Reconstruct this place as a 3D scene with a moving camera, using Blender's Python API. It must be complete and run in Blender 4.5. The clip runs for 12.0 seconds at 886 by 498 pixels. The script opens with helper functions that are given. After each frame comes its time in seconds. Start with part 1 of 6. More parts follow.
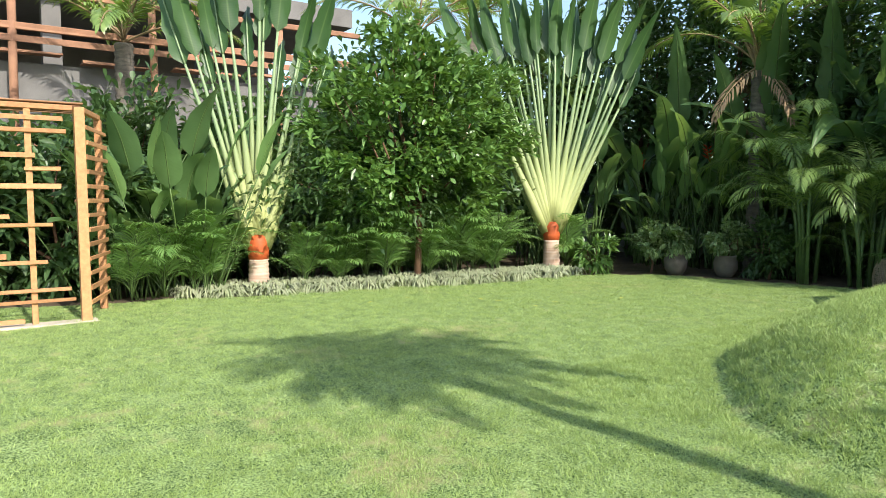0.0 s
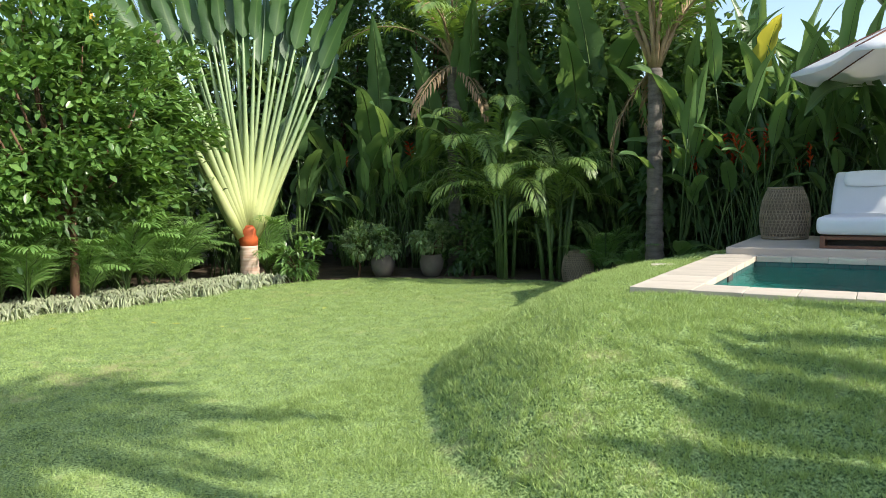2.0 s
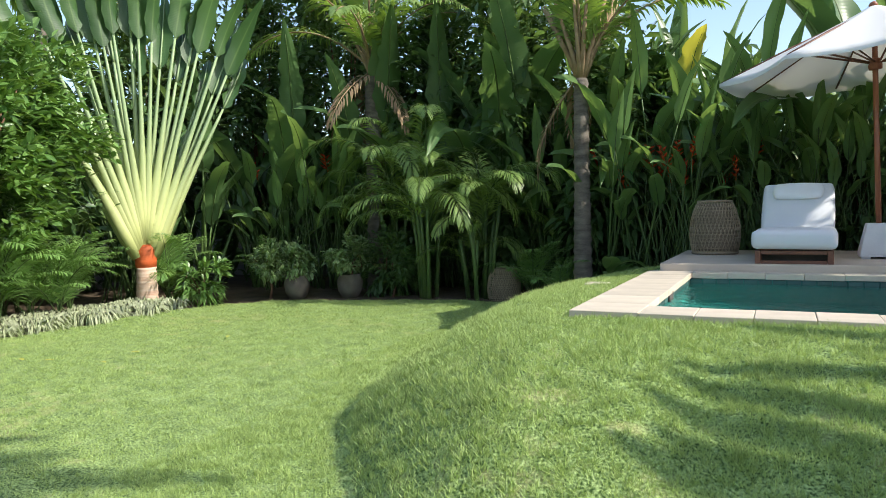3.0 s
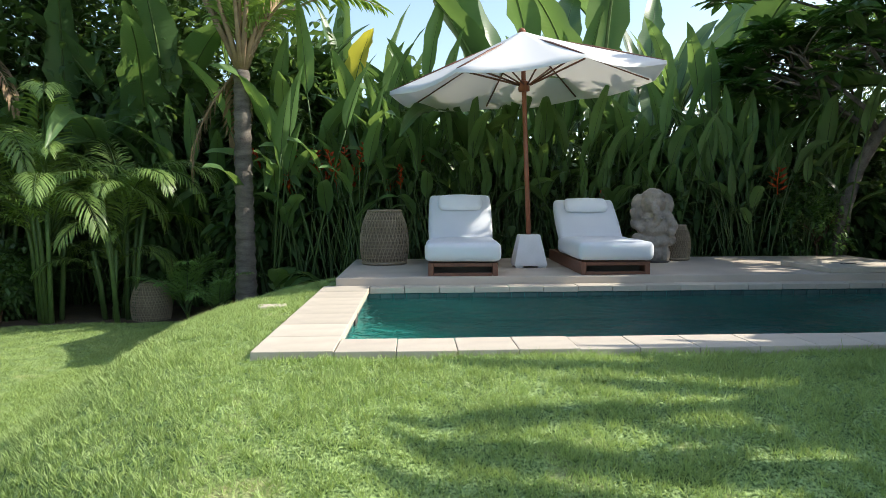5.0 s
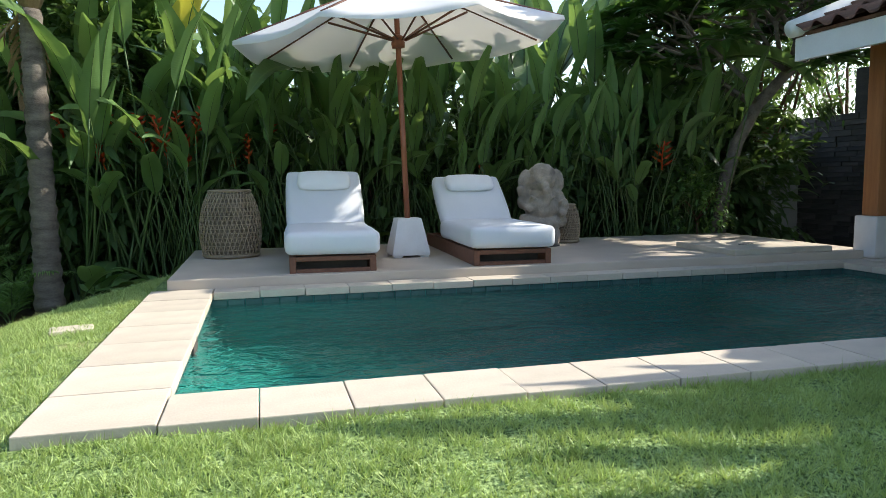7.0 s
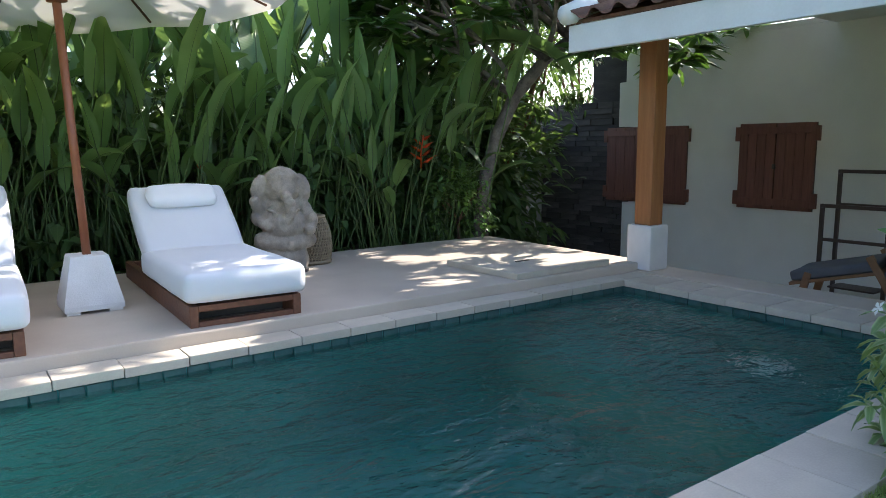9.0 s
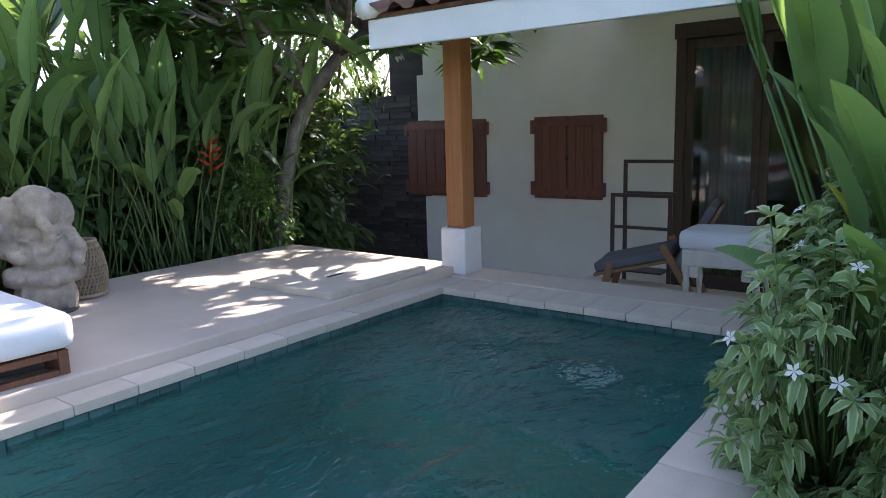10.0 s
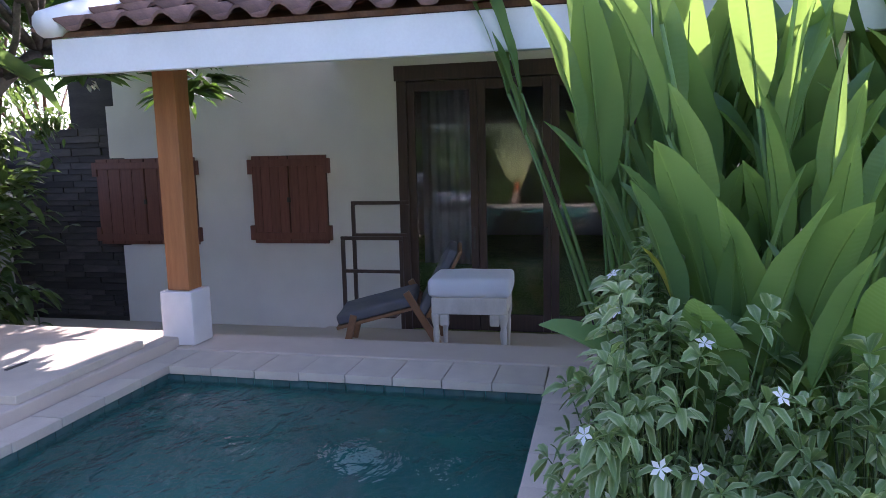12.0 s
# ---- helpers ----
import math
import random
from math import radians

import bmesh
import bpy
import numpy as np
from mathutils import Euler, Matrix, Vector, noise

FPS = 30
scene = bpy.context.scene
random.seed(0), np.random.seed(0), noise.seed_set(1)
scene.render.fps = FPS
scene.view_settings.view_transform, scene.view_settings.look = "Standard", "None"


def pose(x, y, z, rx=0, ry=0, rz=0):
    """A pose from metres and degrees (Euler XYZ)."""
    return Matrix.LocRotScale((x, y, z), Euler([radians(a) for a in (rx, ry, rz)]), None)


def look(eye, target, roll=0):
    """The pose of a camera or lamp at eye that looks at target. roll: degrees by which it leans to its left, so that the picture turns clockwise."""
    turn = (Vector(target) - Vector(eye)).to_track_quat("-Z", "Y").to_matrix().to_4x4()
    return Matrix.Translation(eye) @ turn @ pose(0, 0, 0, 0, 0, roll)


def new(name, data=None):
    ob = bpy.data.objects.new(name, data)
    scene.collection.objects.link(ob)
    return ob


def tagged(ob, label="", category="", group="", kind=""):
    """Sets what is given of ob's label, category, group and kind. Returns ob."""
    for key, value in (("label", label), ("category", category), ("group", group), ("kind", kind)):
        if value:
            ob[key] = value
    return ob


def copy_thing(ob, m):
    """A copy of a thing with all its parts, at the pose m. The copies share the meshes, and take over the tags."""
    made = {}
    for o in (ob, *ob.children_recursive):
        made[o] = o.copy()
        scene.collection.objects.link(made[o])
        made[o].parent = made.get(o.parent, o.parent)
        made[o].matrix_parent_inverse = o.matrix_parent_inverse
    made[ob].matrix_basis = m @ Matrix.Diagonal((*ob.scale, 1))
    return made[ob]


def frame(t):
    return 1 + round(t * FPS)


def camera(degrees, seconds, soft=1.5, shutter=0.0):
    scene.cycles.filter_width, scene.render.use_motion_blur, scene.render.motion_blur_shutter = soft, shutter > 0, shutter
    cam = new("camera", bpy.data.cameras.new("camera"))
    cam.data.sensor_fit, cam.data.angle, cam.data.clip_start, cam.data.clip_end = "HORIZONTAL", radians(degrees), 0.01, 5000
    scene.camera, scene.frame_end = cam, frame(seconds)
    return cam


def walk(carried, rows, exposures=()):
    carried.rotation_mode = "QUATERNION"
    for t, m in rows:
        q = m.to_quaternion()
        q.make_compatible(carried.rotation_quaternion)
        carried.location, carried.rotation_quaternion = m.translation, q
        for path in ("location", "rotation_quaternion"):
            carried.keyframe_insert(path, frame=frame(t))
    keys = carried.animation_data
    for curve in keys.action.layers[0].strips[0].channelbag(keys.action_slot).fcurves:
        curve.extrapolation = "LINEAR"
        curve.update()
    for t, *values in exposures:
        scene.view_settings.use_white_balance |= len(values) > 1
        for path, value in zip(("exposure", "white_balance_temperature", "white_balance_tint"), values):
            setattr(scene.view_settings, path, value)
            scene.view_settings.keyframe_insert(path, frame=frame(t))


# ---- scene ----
cam = camera(64.9, 12.0, 0.8)
PATH = [
    (0, (-0.263, 0.6, 1.393), (-1.904, 1.733, 1.245), -0.1),
    (0.5, (-0.362, 0.86, 1.385), (-1.852, 2.183, 1.222), -0.4),
    (1, (-0.504, 1.101, 1.377), (-1.88, 2.54, 1.197), 0.1),
    (1.5, (-0.673, 1.346, 1.367), (-1.983, 2.847, 1.188), -0.1),
    (2, (-0.882, 1.642, 1.352), (-1.954, 3.324, 1.201), -1.1),
    (2.5, (-1.035, 1.914, 1.327), (-2.0, 3.658, 1.163), -1.0),
    (2.7, (-1.114, 2.052, 1.317), (-2.055, 3.813, 1.198), -1.0),
    (4.3, (-1.344, 2.627, 1.415), (-1.676, 4.593, 1.259), 0.0),
    (4.5, (-1.418, 2.713, 1.413), (-1.643, 4.695, 1.264), 0.5),
    (5, (-1.553, 2.925, 1.437), (-1.475, 4.919, 1.31), -0.3),
    (5.5, (-1.607, 3.148, 1.428), (-1.366, 5.128, 1.295), -0.6),
    (6, (-1.631, 3.446, 1.424), (-1.285, 5.412, 1.308), 0.3),
    (6.5, (-1.631, 3.76, 1.428), (-1.19, 5.704, 1.258), -0.3),
    (8.3, (-1.374, 5.193, 1.631), (-0.596, 7.018, 1.377), -0.5),
    (8.5, (-1.282, 5.325, 1.637), (-0.404, 7.101, 1.365), -0.8),
    (9, (-1.06, 5.571, 1.766), (0.1, 7.174, 1.475), -0.4),
    (9.5, (-0.908, 5.746, 1.824), (0.408, 7.221, 1.518), 0.7),
    (10, (-0.807, 5.96, 1.899), (0.754, 7.164, 1.561), -1.7),
    (10.5, (-0.65, 6.112, 1.954), (1.061, 7.099, 1.641), -1.4),
    (11, (-0.513, 6.24, 1.968), (1.292, 7.062, 1.704), -1.4),
    (11.5, (-0.448, 6.391, 1.992), (1.451, 6.965, 1.735), -2.8),
    (12, (-0.445, 6.485, 1.991), (1.485, 6.935, 1.723), -1.3),
]
walk(cam, [(t, look(eye, target, roll)) for t, eye, target, roll in PATH], [(0, 0.95, 6500, 10), (6.5, 1.05, 6500, 10), (8.5, 1.55, 6350, 13), (10, 2.0, 6300, 24), (12, 2.15, 6000, 38)])

# ---- light ----
SUN_AZ, SUN_EL = 2.0, 37.0      # degrees: azimuth from +x towards +y, height above the horizon
world = bpy.data.worlds.new("sky")
scene.world = world
world.use_nodes = True
wn = world.node_tree.nodes
sky = wn.new("ShaderNodeTexSky")
sky.sky_type = "NISHITA"
sky.sun_disc = False
sky.sun_elevation = radians(SUN_EL)
sky.sun_rotation = radians(90.0 - SUN_AZ)
sky.air_density, sky.dust_density, sky.ozone_density = 1.0, 1.5, 1.0
world.node_tree.links.new(sky.outputs[0], wn["Background"].inputs[0])
wn["Background"].inputs[1].default_value = 0.15
sun = new("sun", bpy.data.lights.new("sun", "SUN"))
sun.data.energy, sun.data.angle, sun.data.color = 3.5, radians(0.55), (1.0, 0.94, 0.84)
SUN_DIR = Vector((math.cos(radians(SUN_EL)) * math.cos(radians(SUN_AZ)), math.cos(radians(SUN_EL)) * math.sin(radians(SUN_AZ)), math.sin(radians(SUN_EL))))
sun.matrix_world = look(SUN_DIR * 30, (0, 0, 0))

# ---- materials ----
def mat_nodes(name):
    m = bpy.data.materials.new(name)
    m.use_nodes = True
    return m, m.node_tree.nodes, m.node_tree.links, m.node_tree.nodes["Principled BSDF"]


def surface(name, col, col2=None, rough=0.7, scale=8.0, fine=90.0, bump=0.25, metal=0.0, spec=0.4, piece=0.0, stain=0.0, stain_col=(0.1, 0.09, 0.07), stretch=(1, 1, 1), depth=0.01, sheen=0.0):
    """Two scales of variation, a fine relief, and, where asked for, stains and a shift from piece to piece."""
    m, n, l, b = mat_nodes(name)
    col2 = col2 or tuple(c * 0.8 for c in col)
    tc, mp = n.new("ShaderNodeTexCoord"), n.new("ShaderNodeMapping")
    mp.inputs["Scale"].default_value = stretch
    l.new(tc.outputs["Object"], mp.inputs[0])
    n1, n2 = n.new("ShaderNodeTexNoise"), n.new("ShaderNodeTexNoise")
    n1.inputs["Scale"].default_value, n1.inputs["Detail"].default_value = scale, 5
    n2.inputs["Scale"].default_value, n2.inputs["Detail"].default_value = fine, 3
    l.new(mp.outputs[0], n1.inputs["Vector"]), l.new(mp.outputs[0], n2.inputs["Vector"])
    add = n.new("ShaderNodeMath")
    add.operation = "MULTIPLY_ADD"
    l.new(n2.outputs[0], add.inputs[0])
    add.inputs[1].default_value = 0.45
    l.new(n1.outputs[0], add.inputs[2])
    ramp = n.new("ShaderNodeValToRGB")
    ramp.color_ramp.elements[0].position, ramp.color_ramp.elements[1].position = 0.45, 0.95
    ramp.color_ramp.elements[0].color, ramp.color_ramp.elements[1].color = (*col2, 1), (*col, 1)
    l.new(add.outputs[0], ramp.inputs[0])
    out = ramp.outputs[0]
    if stain:
        n3, r3, mx = n.new("ShaderNodeTexNoise"), n.new("ShaderNodeValToRGB"), n.new("ShaderNodeMix")
        n3.inputs["Scale"].default_value, n3.inputs["Detail"].default_value = scale * 0.35, 6
        l.new(tc.outputs["Object"], n3.inputs["Vector"])
        r3.color_ramp.elements[0].position, r3.color_ramp.elements[1].position = 0.5, 0.72
        r3.color_ramp.elements[1].color = (stain, stain, stain, 1)
        l.new(n3.outputs[0], r3.inputs[0])
        mx.data_type = "RGBA"
        l.new(r3.outputs[0], mx.inputs[0]), l.new(out, mx.inputs[6])
        mx.inputs[7].default_value = (*stain_col, 1)
        out = mx.outputs[2]
    if piece:
        oi, hs, mr = n.new("ShaderNodeObjectInfo"), n.new("ShaderNodeHueSaturation"), n.new("ShaderNodeMapRange")
        mr.inputs[3].default_value, mr.inputs[4].default_value = 1 - piece, 1 + piece
        l.new(oi.outputs["Random"], mr.inputs[0]), l.new(mr.outputs[0], hs.inputs["Value"]), l.new(out, hs.inputs["Color"])
        out = hs.outputs[0]
    l.new(out, b.inputs["Base Color"])
    bp = n.new("ShaderNodeBump")
    bp.inputs["Strength"].default_value, bp.inputs["Distance"].default_value = bump, depth
    l.new(add.outputs[0], bp.inputs["Height"]), l.new(bp.outputs[0], b.inputs["Normal"])
    b.inputs["Roughness"].default_value, b.inputs["Metallic"].default_value = rough, metal
    b.inputs["Specular IOR Level"].default_value = spec
    b.inputs["Sheen Weight"].default_value = sheen
    return m


def leafy(name, col, col2, trans=0.35, rough=0.38, veins=60.0, glow=(0.3, 0.5, 0.05), island=False, edge=None, vein_lift=0.25):
    """Leaf: ribbed blade with a paler midrib, changing from leaf to leaf, which lets some light through."""
    m, n, l, b = mat_nodes(name)
    tc, sep = n.new("ShaderNodeTexCoord"), n.new("ShaderNodeSeparateXYZ")
    l.new(tc.outputs["UV"], sep.inputs[0])
    rnd = n.new("ShaderNodeNewGeometry").outputs["Random Per Island"] if island else n.new("ShaderNodeObjectInfo").outputs["Random"]
    mix = n.new("ShaderNodeMix")
    mix.data_type = "RGBA"
    noise_t = n.new("ShaderNodeTexNoise")
    noise_t.inputs["Scale"].default_value = 5.0
    l.new(tc.outputs["Object"], noise_t.inputs["Vector"])
    av = n.new("ShaderNodeMath")
    av.operation = "MULTIPLY_ADD"
    l.new(noise_t.outputs[0], av.inputs[0])
    av.inputs[1].default_value = 0.5
    hf = n.new("ShaderNodeMath")
    hf.operation = "MULTIPLY"
    l.new(rnd, hf.inputs[0])
    hf.inputs[1].default_value = 0.75
    l.new(hf.outputs[0], av.inputs[2])
    l.new(av.outputs[0], mix.inputs[0])
    mix.inputs[6].default_value, mix.inputs[7].default_value = (*col, 1), (*col2, 1)
    out = mix.outputs[2]
    # distance from the midrib
    sub, ab = n.new("ShaderNodeMath"), n.new("ShaderNodeMath")
    sub.operation, ab.operation = "SUBTRACT", "ABSOLUTE"
    l.new(sep.outputs[0], sub.inputs[0])
    sub.inputs[1].default_value = 0.5
    l.new(sub.outputs[0], ab.inputs[0])
    rr = n.new("ShaderNodeValToRGB")
    rr.color_ramp.elements[0].position, rr.color_ramp.elements[1].position = 0.012, 0.05
    rr.color_ramp.elements[0].color = (vein_lift,) * 3 + (1,)
    rr.color_ramp.elements[1].color = (0, 0, 0, 1)
    l.new(ab.outputs[0], rr.inputs[0])
    mx2 = n.new("ShaderNodeMix")
    mx2.data_type = "RGBA"
    l.new(rr.outputs[0], mx2.inputs[0]), l.new(out, mx2.inputs[6])
    mx2.inputs[7].default_value = (min(1, col2[0] * 2.2 + 0.1), min(1, col2[1] * 1.8 + 0.12), col2[2] + 0.06, 1)
    out = mx2.outputs[2]
    if edge:
        er, mx3 = n.new("ShaderNodeValToRGB"), n.new("ShaderNodeMix")
        er.color_ramp.elements[0].position, er.color_ramp.elements[1].position = 0.22, 0.40
        l.new(ab.outputs[0], er.inputs[0])
        mx3.data_type = "RGBA"
        l.new(er.outputs[0], mx3.inputs[0]), l.new(out, mx3.inputs[6])
        mx3.inputs[7].default_value = (*edge, 1)
        out = mx3.outputs[2]
    l.new(out, b.inputs["Base Color"])
    b.inputs["Roughness"].default_value = rough
    b.inputs["Specular IOR Level"].default_value = 0.45
    wv = n.new("ShaderNodeTexWave")
    wv.inputs["Scale"].default_value = veins / 6.0
    wv.inputs["Distortion"].default_value = 1.2
    wv.bands_direction = "Y"
    l.new(tc.outputs["UV"], wv.inputs["Vector"])
    bp = n.new("ShaderNodeBump")
    bp.inputs["Strength"].default_value, bp.inputs["Distance"].default_value = 0.07, 0.01
    l.new(wv.outputs[0], bp.inputs["Height"]), l.new(bp.outputs[0], b.inputs["Normal"])
    tr, ms = n.new("ShaderNodeBsdfTranslucent"), n.new("ShaderNodeMixShader")
    tr.inputs[0].default_value = (*glow, 1)
    l.new(bp.outputs[0], tr.inputs["Normal"])
    ms.inputs[0].default_value = trans
    l.new(b.outputs[0], ms.inputs[1]), l.new(tr.outputs[0], ms.inputs[2])
    l.new(ms.outputs[0], n["Material Output"].inputs[0])
    return m


def lawn_material():
    m, n, l, b = mat_nodes("lawn_turf")
    tc = n.new("ShaderNodeTexCoord")
    a, c, f = (n.new("ShaderNodeTexNoise") for _ in range(3))
    for node, s, d in ((a, 0.7, 4), (c, 5.0, 6), (f, 75.0, 6)):
        node.inputs["Scale"].default_value, node.inputs["Detail"].default_value = s, d
        l.new(tc.outputs["Object"], node.inputs["Vector"])
    r = n.new("ShaderNodeValToRGB")
    r.color_ramp.elements[0].position, r.color_ramp.elements[1].position = 0.40, 0.61
    r.color_ramp.elements[0].color, r.color_ramp.elements[1].color = (0.055, 0.10, 0.022, 1), (0.36, 0.48, 0.18, 1)
    ad = n.new("ShaderNodeMath")
    ad.operation = "MULTIPLY_ADD"
    l.new(f.outputs[0], ad.inputs[0])
    ad.inputs[1].default_value = 0.78
    half = n.new("ShaderNodeMath")
    half.operation = "MULTIPLY"
    l.new(c.outputs[0], half.inputs[0])
    half.inputs[1].default_value = 0.22
    l.new(half.outputs[0], ad.inputs[2])
    l.new(ad.outputs[0], r.inputs[0])
    dry, mx = n.new("ShaderNodeValToRGB"), n.new("ShaderNodeMix")
    dry.color_ramp.elements[0].position, dry.color_ramp.elements[1].position = 0.60, 0.70
    mixn = n.new("ShaderNodeMath")
    mixn.operation = "MULTIPLY_ADD"
    l.new(c.outputs[0], mixn.inputs[0])
    mixn.inputs[1].default_value = 0.5
    hh = n.new("ShaderNodeMath")
    hh.operation = "MULTIPLY"
    hh.inputs[1].default_value = 0.6
    l.new(a.outputs[0], hh.inputs[0]), l.new(hh.outputs[0], mixn.inputs[2]), l.new(mixn.outputs[0], dry.inputs[0])
    dry.color_ramp.elements[1].color = (0.7, 0.7, 0.7, 1)
    mx.data_type = "RGBA"
    l.new(dry.outputs[0], mx.inputs[0]), l.new(r.outputs[0], mx.inputs[6])
    mx.inputs[7].default_value = (0.34, 0.31, 0.14, 1)
    l.new(mx.outputs[2], b.inputs["Base Color"])
    b.inputs["Roughness"].default_value = 0.85
    b.inputs["Specular IOR Level"].default_value = 0.2
    bp = n.new("ShaderNodeBump")
    bp.inputs["Strength"].default_value, bp.inputs["Distance"].default_value = 0.6, 0.02
    l.new(f.outputs[0], bp.inputs["Height"]), l.new(bp.outputs[0], b.inputs["Normal"])
    return m


def water_material():
    m, n, l, b = mat_nodes("pool_water")
    n.remove(b)
    tc = n.new("ShaderNodeTexCoord")
    n1, n2 = n.new("ShaderNodeTexNoise"), n.new("ShaderNodeTexNoise")
    n1.inputs["Scale"].default_value, n1.inputs["Detail"].default_value, n1.inputs["Distortion"].default_value = 3.2, 3, 0.8
    n2.inputs["Scale"].default_value, n2.inputs["Detail"].default_value = 11.0, 3
    mp = n.new("ShaderNodeMapping")
    mp.inputs["Scale"].default_value = (1.0, 1.6, 1.0)
    l.new(tc.outputs["Object"], mp.inputs[0])
    l.new(mp.outputs[0], n1.inputs["Vector"]), l.new(mp.outputs[0], n2.inputs["Vector"])
    ad = n.new("ShaderNodeMath")
    ad.operation = "MULTIPLY_ADD"
    l.new(n2.outputs[0], ad.inputs[0])
    ad.inputs[1].default_value = 0.45
    l.new(n1.outputs[0], ad.inputs[2])
    bp = n.new("ShaderNodeBump")
    bp.inputs["Strength"].default_value, bp.inputs["Distance"].default_value = 1.0, 0.065
    l.new(ad.outputs[0], bp.inputs["Height"])
    gl, rf, fr, mx = n.new("ShaderNodeBsdfGlossy"), n.new("ShaderNodeBsdfRefraction"), n.new("ShaderNodeFresnel"), n.new("ShaderNodeMixShader")
    gl.inputs["Roughness"].default_value = 0.06
    rf.inputs["Roughness"].default_value, rf.inputs["IOR"].default_value = 0.0, 1.33
    rf.inputs["Color"].default_value = (0.6, 0.92, 0.88, 1)
    fr.inputs["IOR"].default_value = 1.33
    for s in (gl, rf, fr):
        l.new(bp.outputs[0], s.inputs["Normal"])
    l.new(fr.outputs[0], mx.inputs[0]), l.new(rf.outputs[0], mx.inputs[1]), l.new(gl.outputs[0], mx.inputs[2])
    l.new(mx.outputs[0], n["Material Output"].inputs[0])
    return m


def glass_material():
    m, n, l, b = mat_nodes("door_glass")
    b.inputs["Base Color"].default_value = (0.85, 0.9, 0.9, 1)
    b.inputs["Roughness"].default_value, b.inputs["Transmission Weight"].default_value, b.inputs["IOR"].default_value = 0.02, 1.0, 1.45
    return m


M_LAWN = lawn_material()
M_SOIL = surface("bed_soil", (0.12, 0.085, 0.05), (0.05, 0.035, 0.022), 0.95, 3, 60, 0.8, depth=0.03)
M_BLADE = leafy("grass_blade", (0.08, 0.14, 0.03), (0.45, 0.58, 0.21), 0.33, 0.5, 10, (0.48, 0.60, 0.16), True, vein_lift=0.0)
M_COPING = surface("cream_limestone", (0.60, 0.53, 0.42), (0.47, 0.41, 0.33), 0.75, 5, 120, 0.25, piece=0.07, stain=0.4, stain_col=(0.3, 0.26, 0.2))
M_DECK = surface("honed_terrace_stone", (0.56, 0.48, 0.39), (0.47, 0.4, 0.32), 0.7, 2.5, 140, 0.15, stain=0.25, stain_col=(0.3, 0.25, 0.2))
M_TILE = surface("green_pool_tile", (0.06, 0.14, 0.13), (0.03, 0.08, 0.08), 0.3, 3, 40, 0.1, piece=0.14, stain=0.5, stain_col=(0.2, 0.3, 0.26))
M_POOL = surface("pool_plaster", (0.042, 0.29, 0.265), (0.028, 0.2, 0.19), 0.6, 1.5, 30, 0.15)
M_GROUT = surface("grout", (0.2, 0.25, 0.22), (0.12, 0.16, 0.14), 0.9)
M_WATER = water_material()
M_WALL = surface("white_render", (0.80, 0.78, 0.73), (0.72, 0.70, 0.65), 0.9, 2, 80, 0.35, stain=0.2, stain_col=(0.45, 0.42, 0.38))
M_SLATE = surface("dark_slate", (0.075, 0.065, 0.062), (0.03, 0.027, 0.027), 0.75, 5, 60, 0.6, piece=0.45, stretch=(1, 0.5, 2))
M_FENCE = surface("grey_fence_render", (0.42, 0.42, 0.41), (0.28, 0.28, 0.27), 0.9, 2, 50, 0.4, stain=0.7, stain_col=(0.12, 0.13, 0.1))
M_FASCIA = surface("white_painted_board", (0.78, 0.78, 0.76), (0.70, 0.70, 0.67), 0.55, 3, 60, 0.1, stain=0.25, stain_col=(0.5, 0.48, 0.42))
M_ROOF = surface("clay_roof_tile", (0.22, 0.115, 0.08), (0.09, 0.05, 0.04), 0.85, 8, 70, 0.4, piece=0.25, stain=0.6, stain_col=(0.08, 0.06, 0.05))
M_POST = surface("oiled_teak_post", (0.42, 0.175, 0.065), (0.30, 0.115, 0.042), 0.45, 4, 40, 0.2, stretch=(6, 6, 0.5))
M_SHUT = surface("red_brown_shutter", (0.21, 0.085, 0.058), (0.145, 0.055, 0.04), 0.5, 5, 50, 0.25, stretch=(8, 8, 0.6), piece=0.1)
M_DOORWOOD = surface("dark_door_wood", (0.085, 0.055, 0.045), (0.055, 0.038, 0.033), 0.45, 5, 50, 0.2, stretch=(8, 8, 0.6))
M_GLASS = glass_material()
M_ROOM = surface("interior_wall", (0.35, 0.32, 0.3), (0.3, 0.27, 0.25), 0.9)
M_CURTAIN = surface("grey_curtain", (0.4, 0.4, 0.42), (0.33, 0.33, 0.35), 0.95)
M_TEAK = surface("dark_teak", (0.20, 0.085, 0.045), (0.12, 0.05, 0.03), 0.5, 5, 60, 0.2, stretch=(5, 5, 5))
M_CUSHION = surface("white_canvas", (0.71, 0.725, 0.745), (0.64, 0.655, 0.68), 0.9, 2.2, 260, 0.3, sheen=0.2, depth=0.012)
M_PILLOW = surface("white_pillow", (0.84, 0.85, 0.86), (0.78, 0.79, 0.80), 0.9, 5, 260, 0.3, sheen=0.2)
M_UPOLE = surface("varnished_pole", (0.30, 0.105, 0.05), (0.21, 0.07, 0.035), 0.35, 4, 40, 0.1, stretch=(8, 8, 0.6))
M_UBASE = surface("white_concrete", (0.70, 0.69, 0.67), (0.6, 0.59, 0.57), 0.8, 6, 120, 0.3, stain=0.3, stain_col=(0.42, 0.4, 0.36))
M_STATUE = surface("weathered_stone", (0.47, 0.40, 0.32), (0.25, 0.215, 0.175), 0.92, 9, 90, 0.7, stain=0.8, stain_col=(0.17, 0.15, 0.13))
M_STATUE_BASE = surface("dark_base_stone", (0.10, 0.09, 0.08), (0.06, 0.055, 0.05), 0.9)
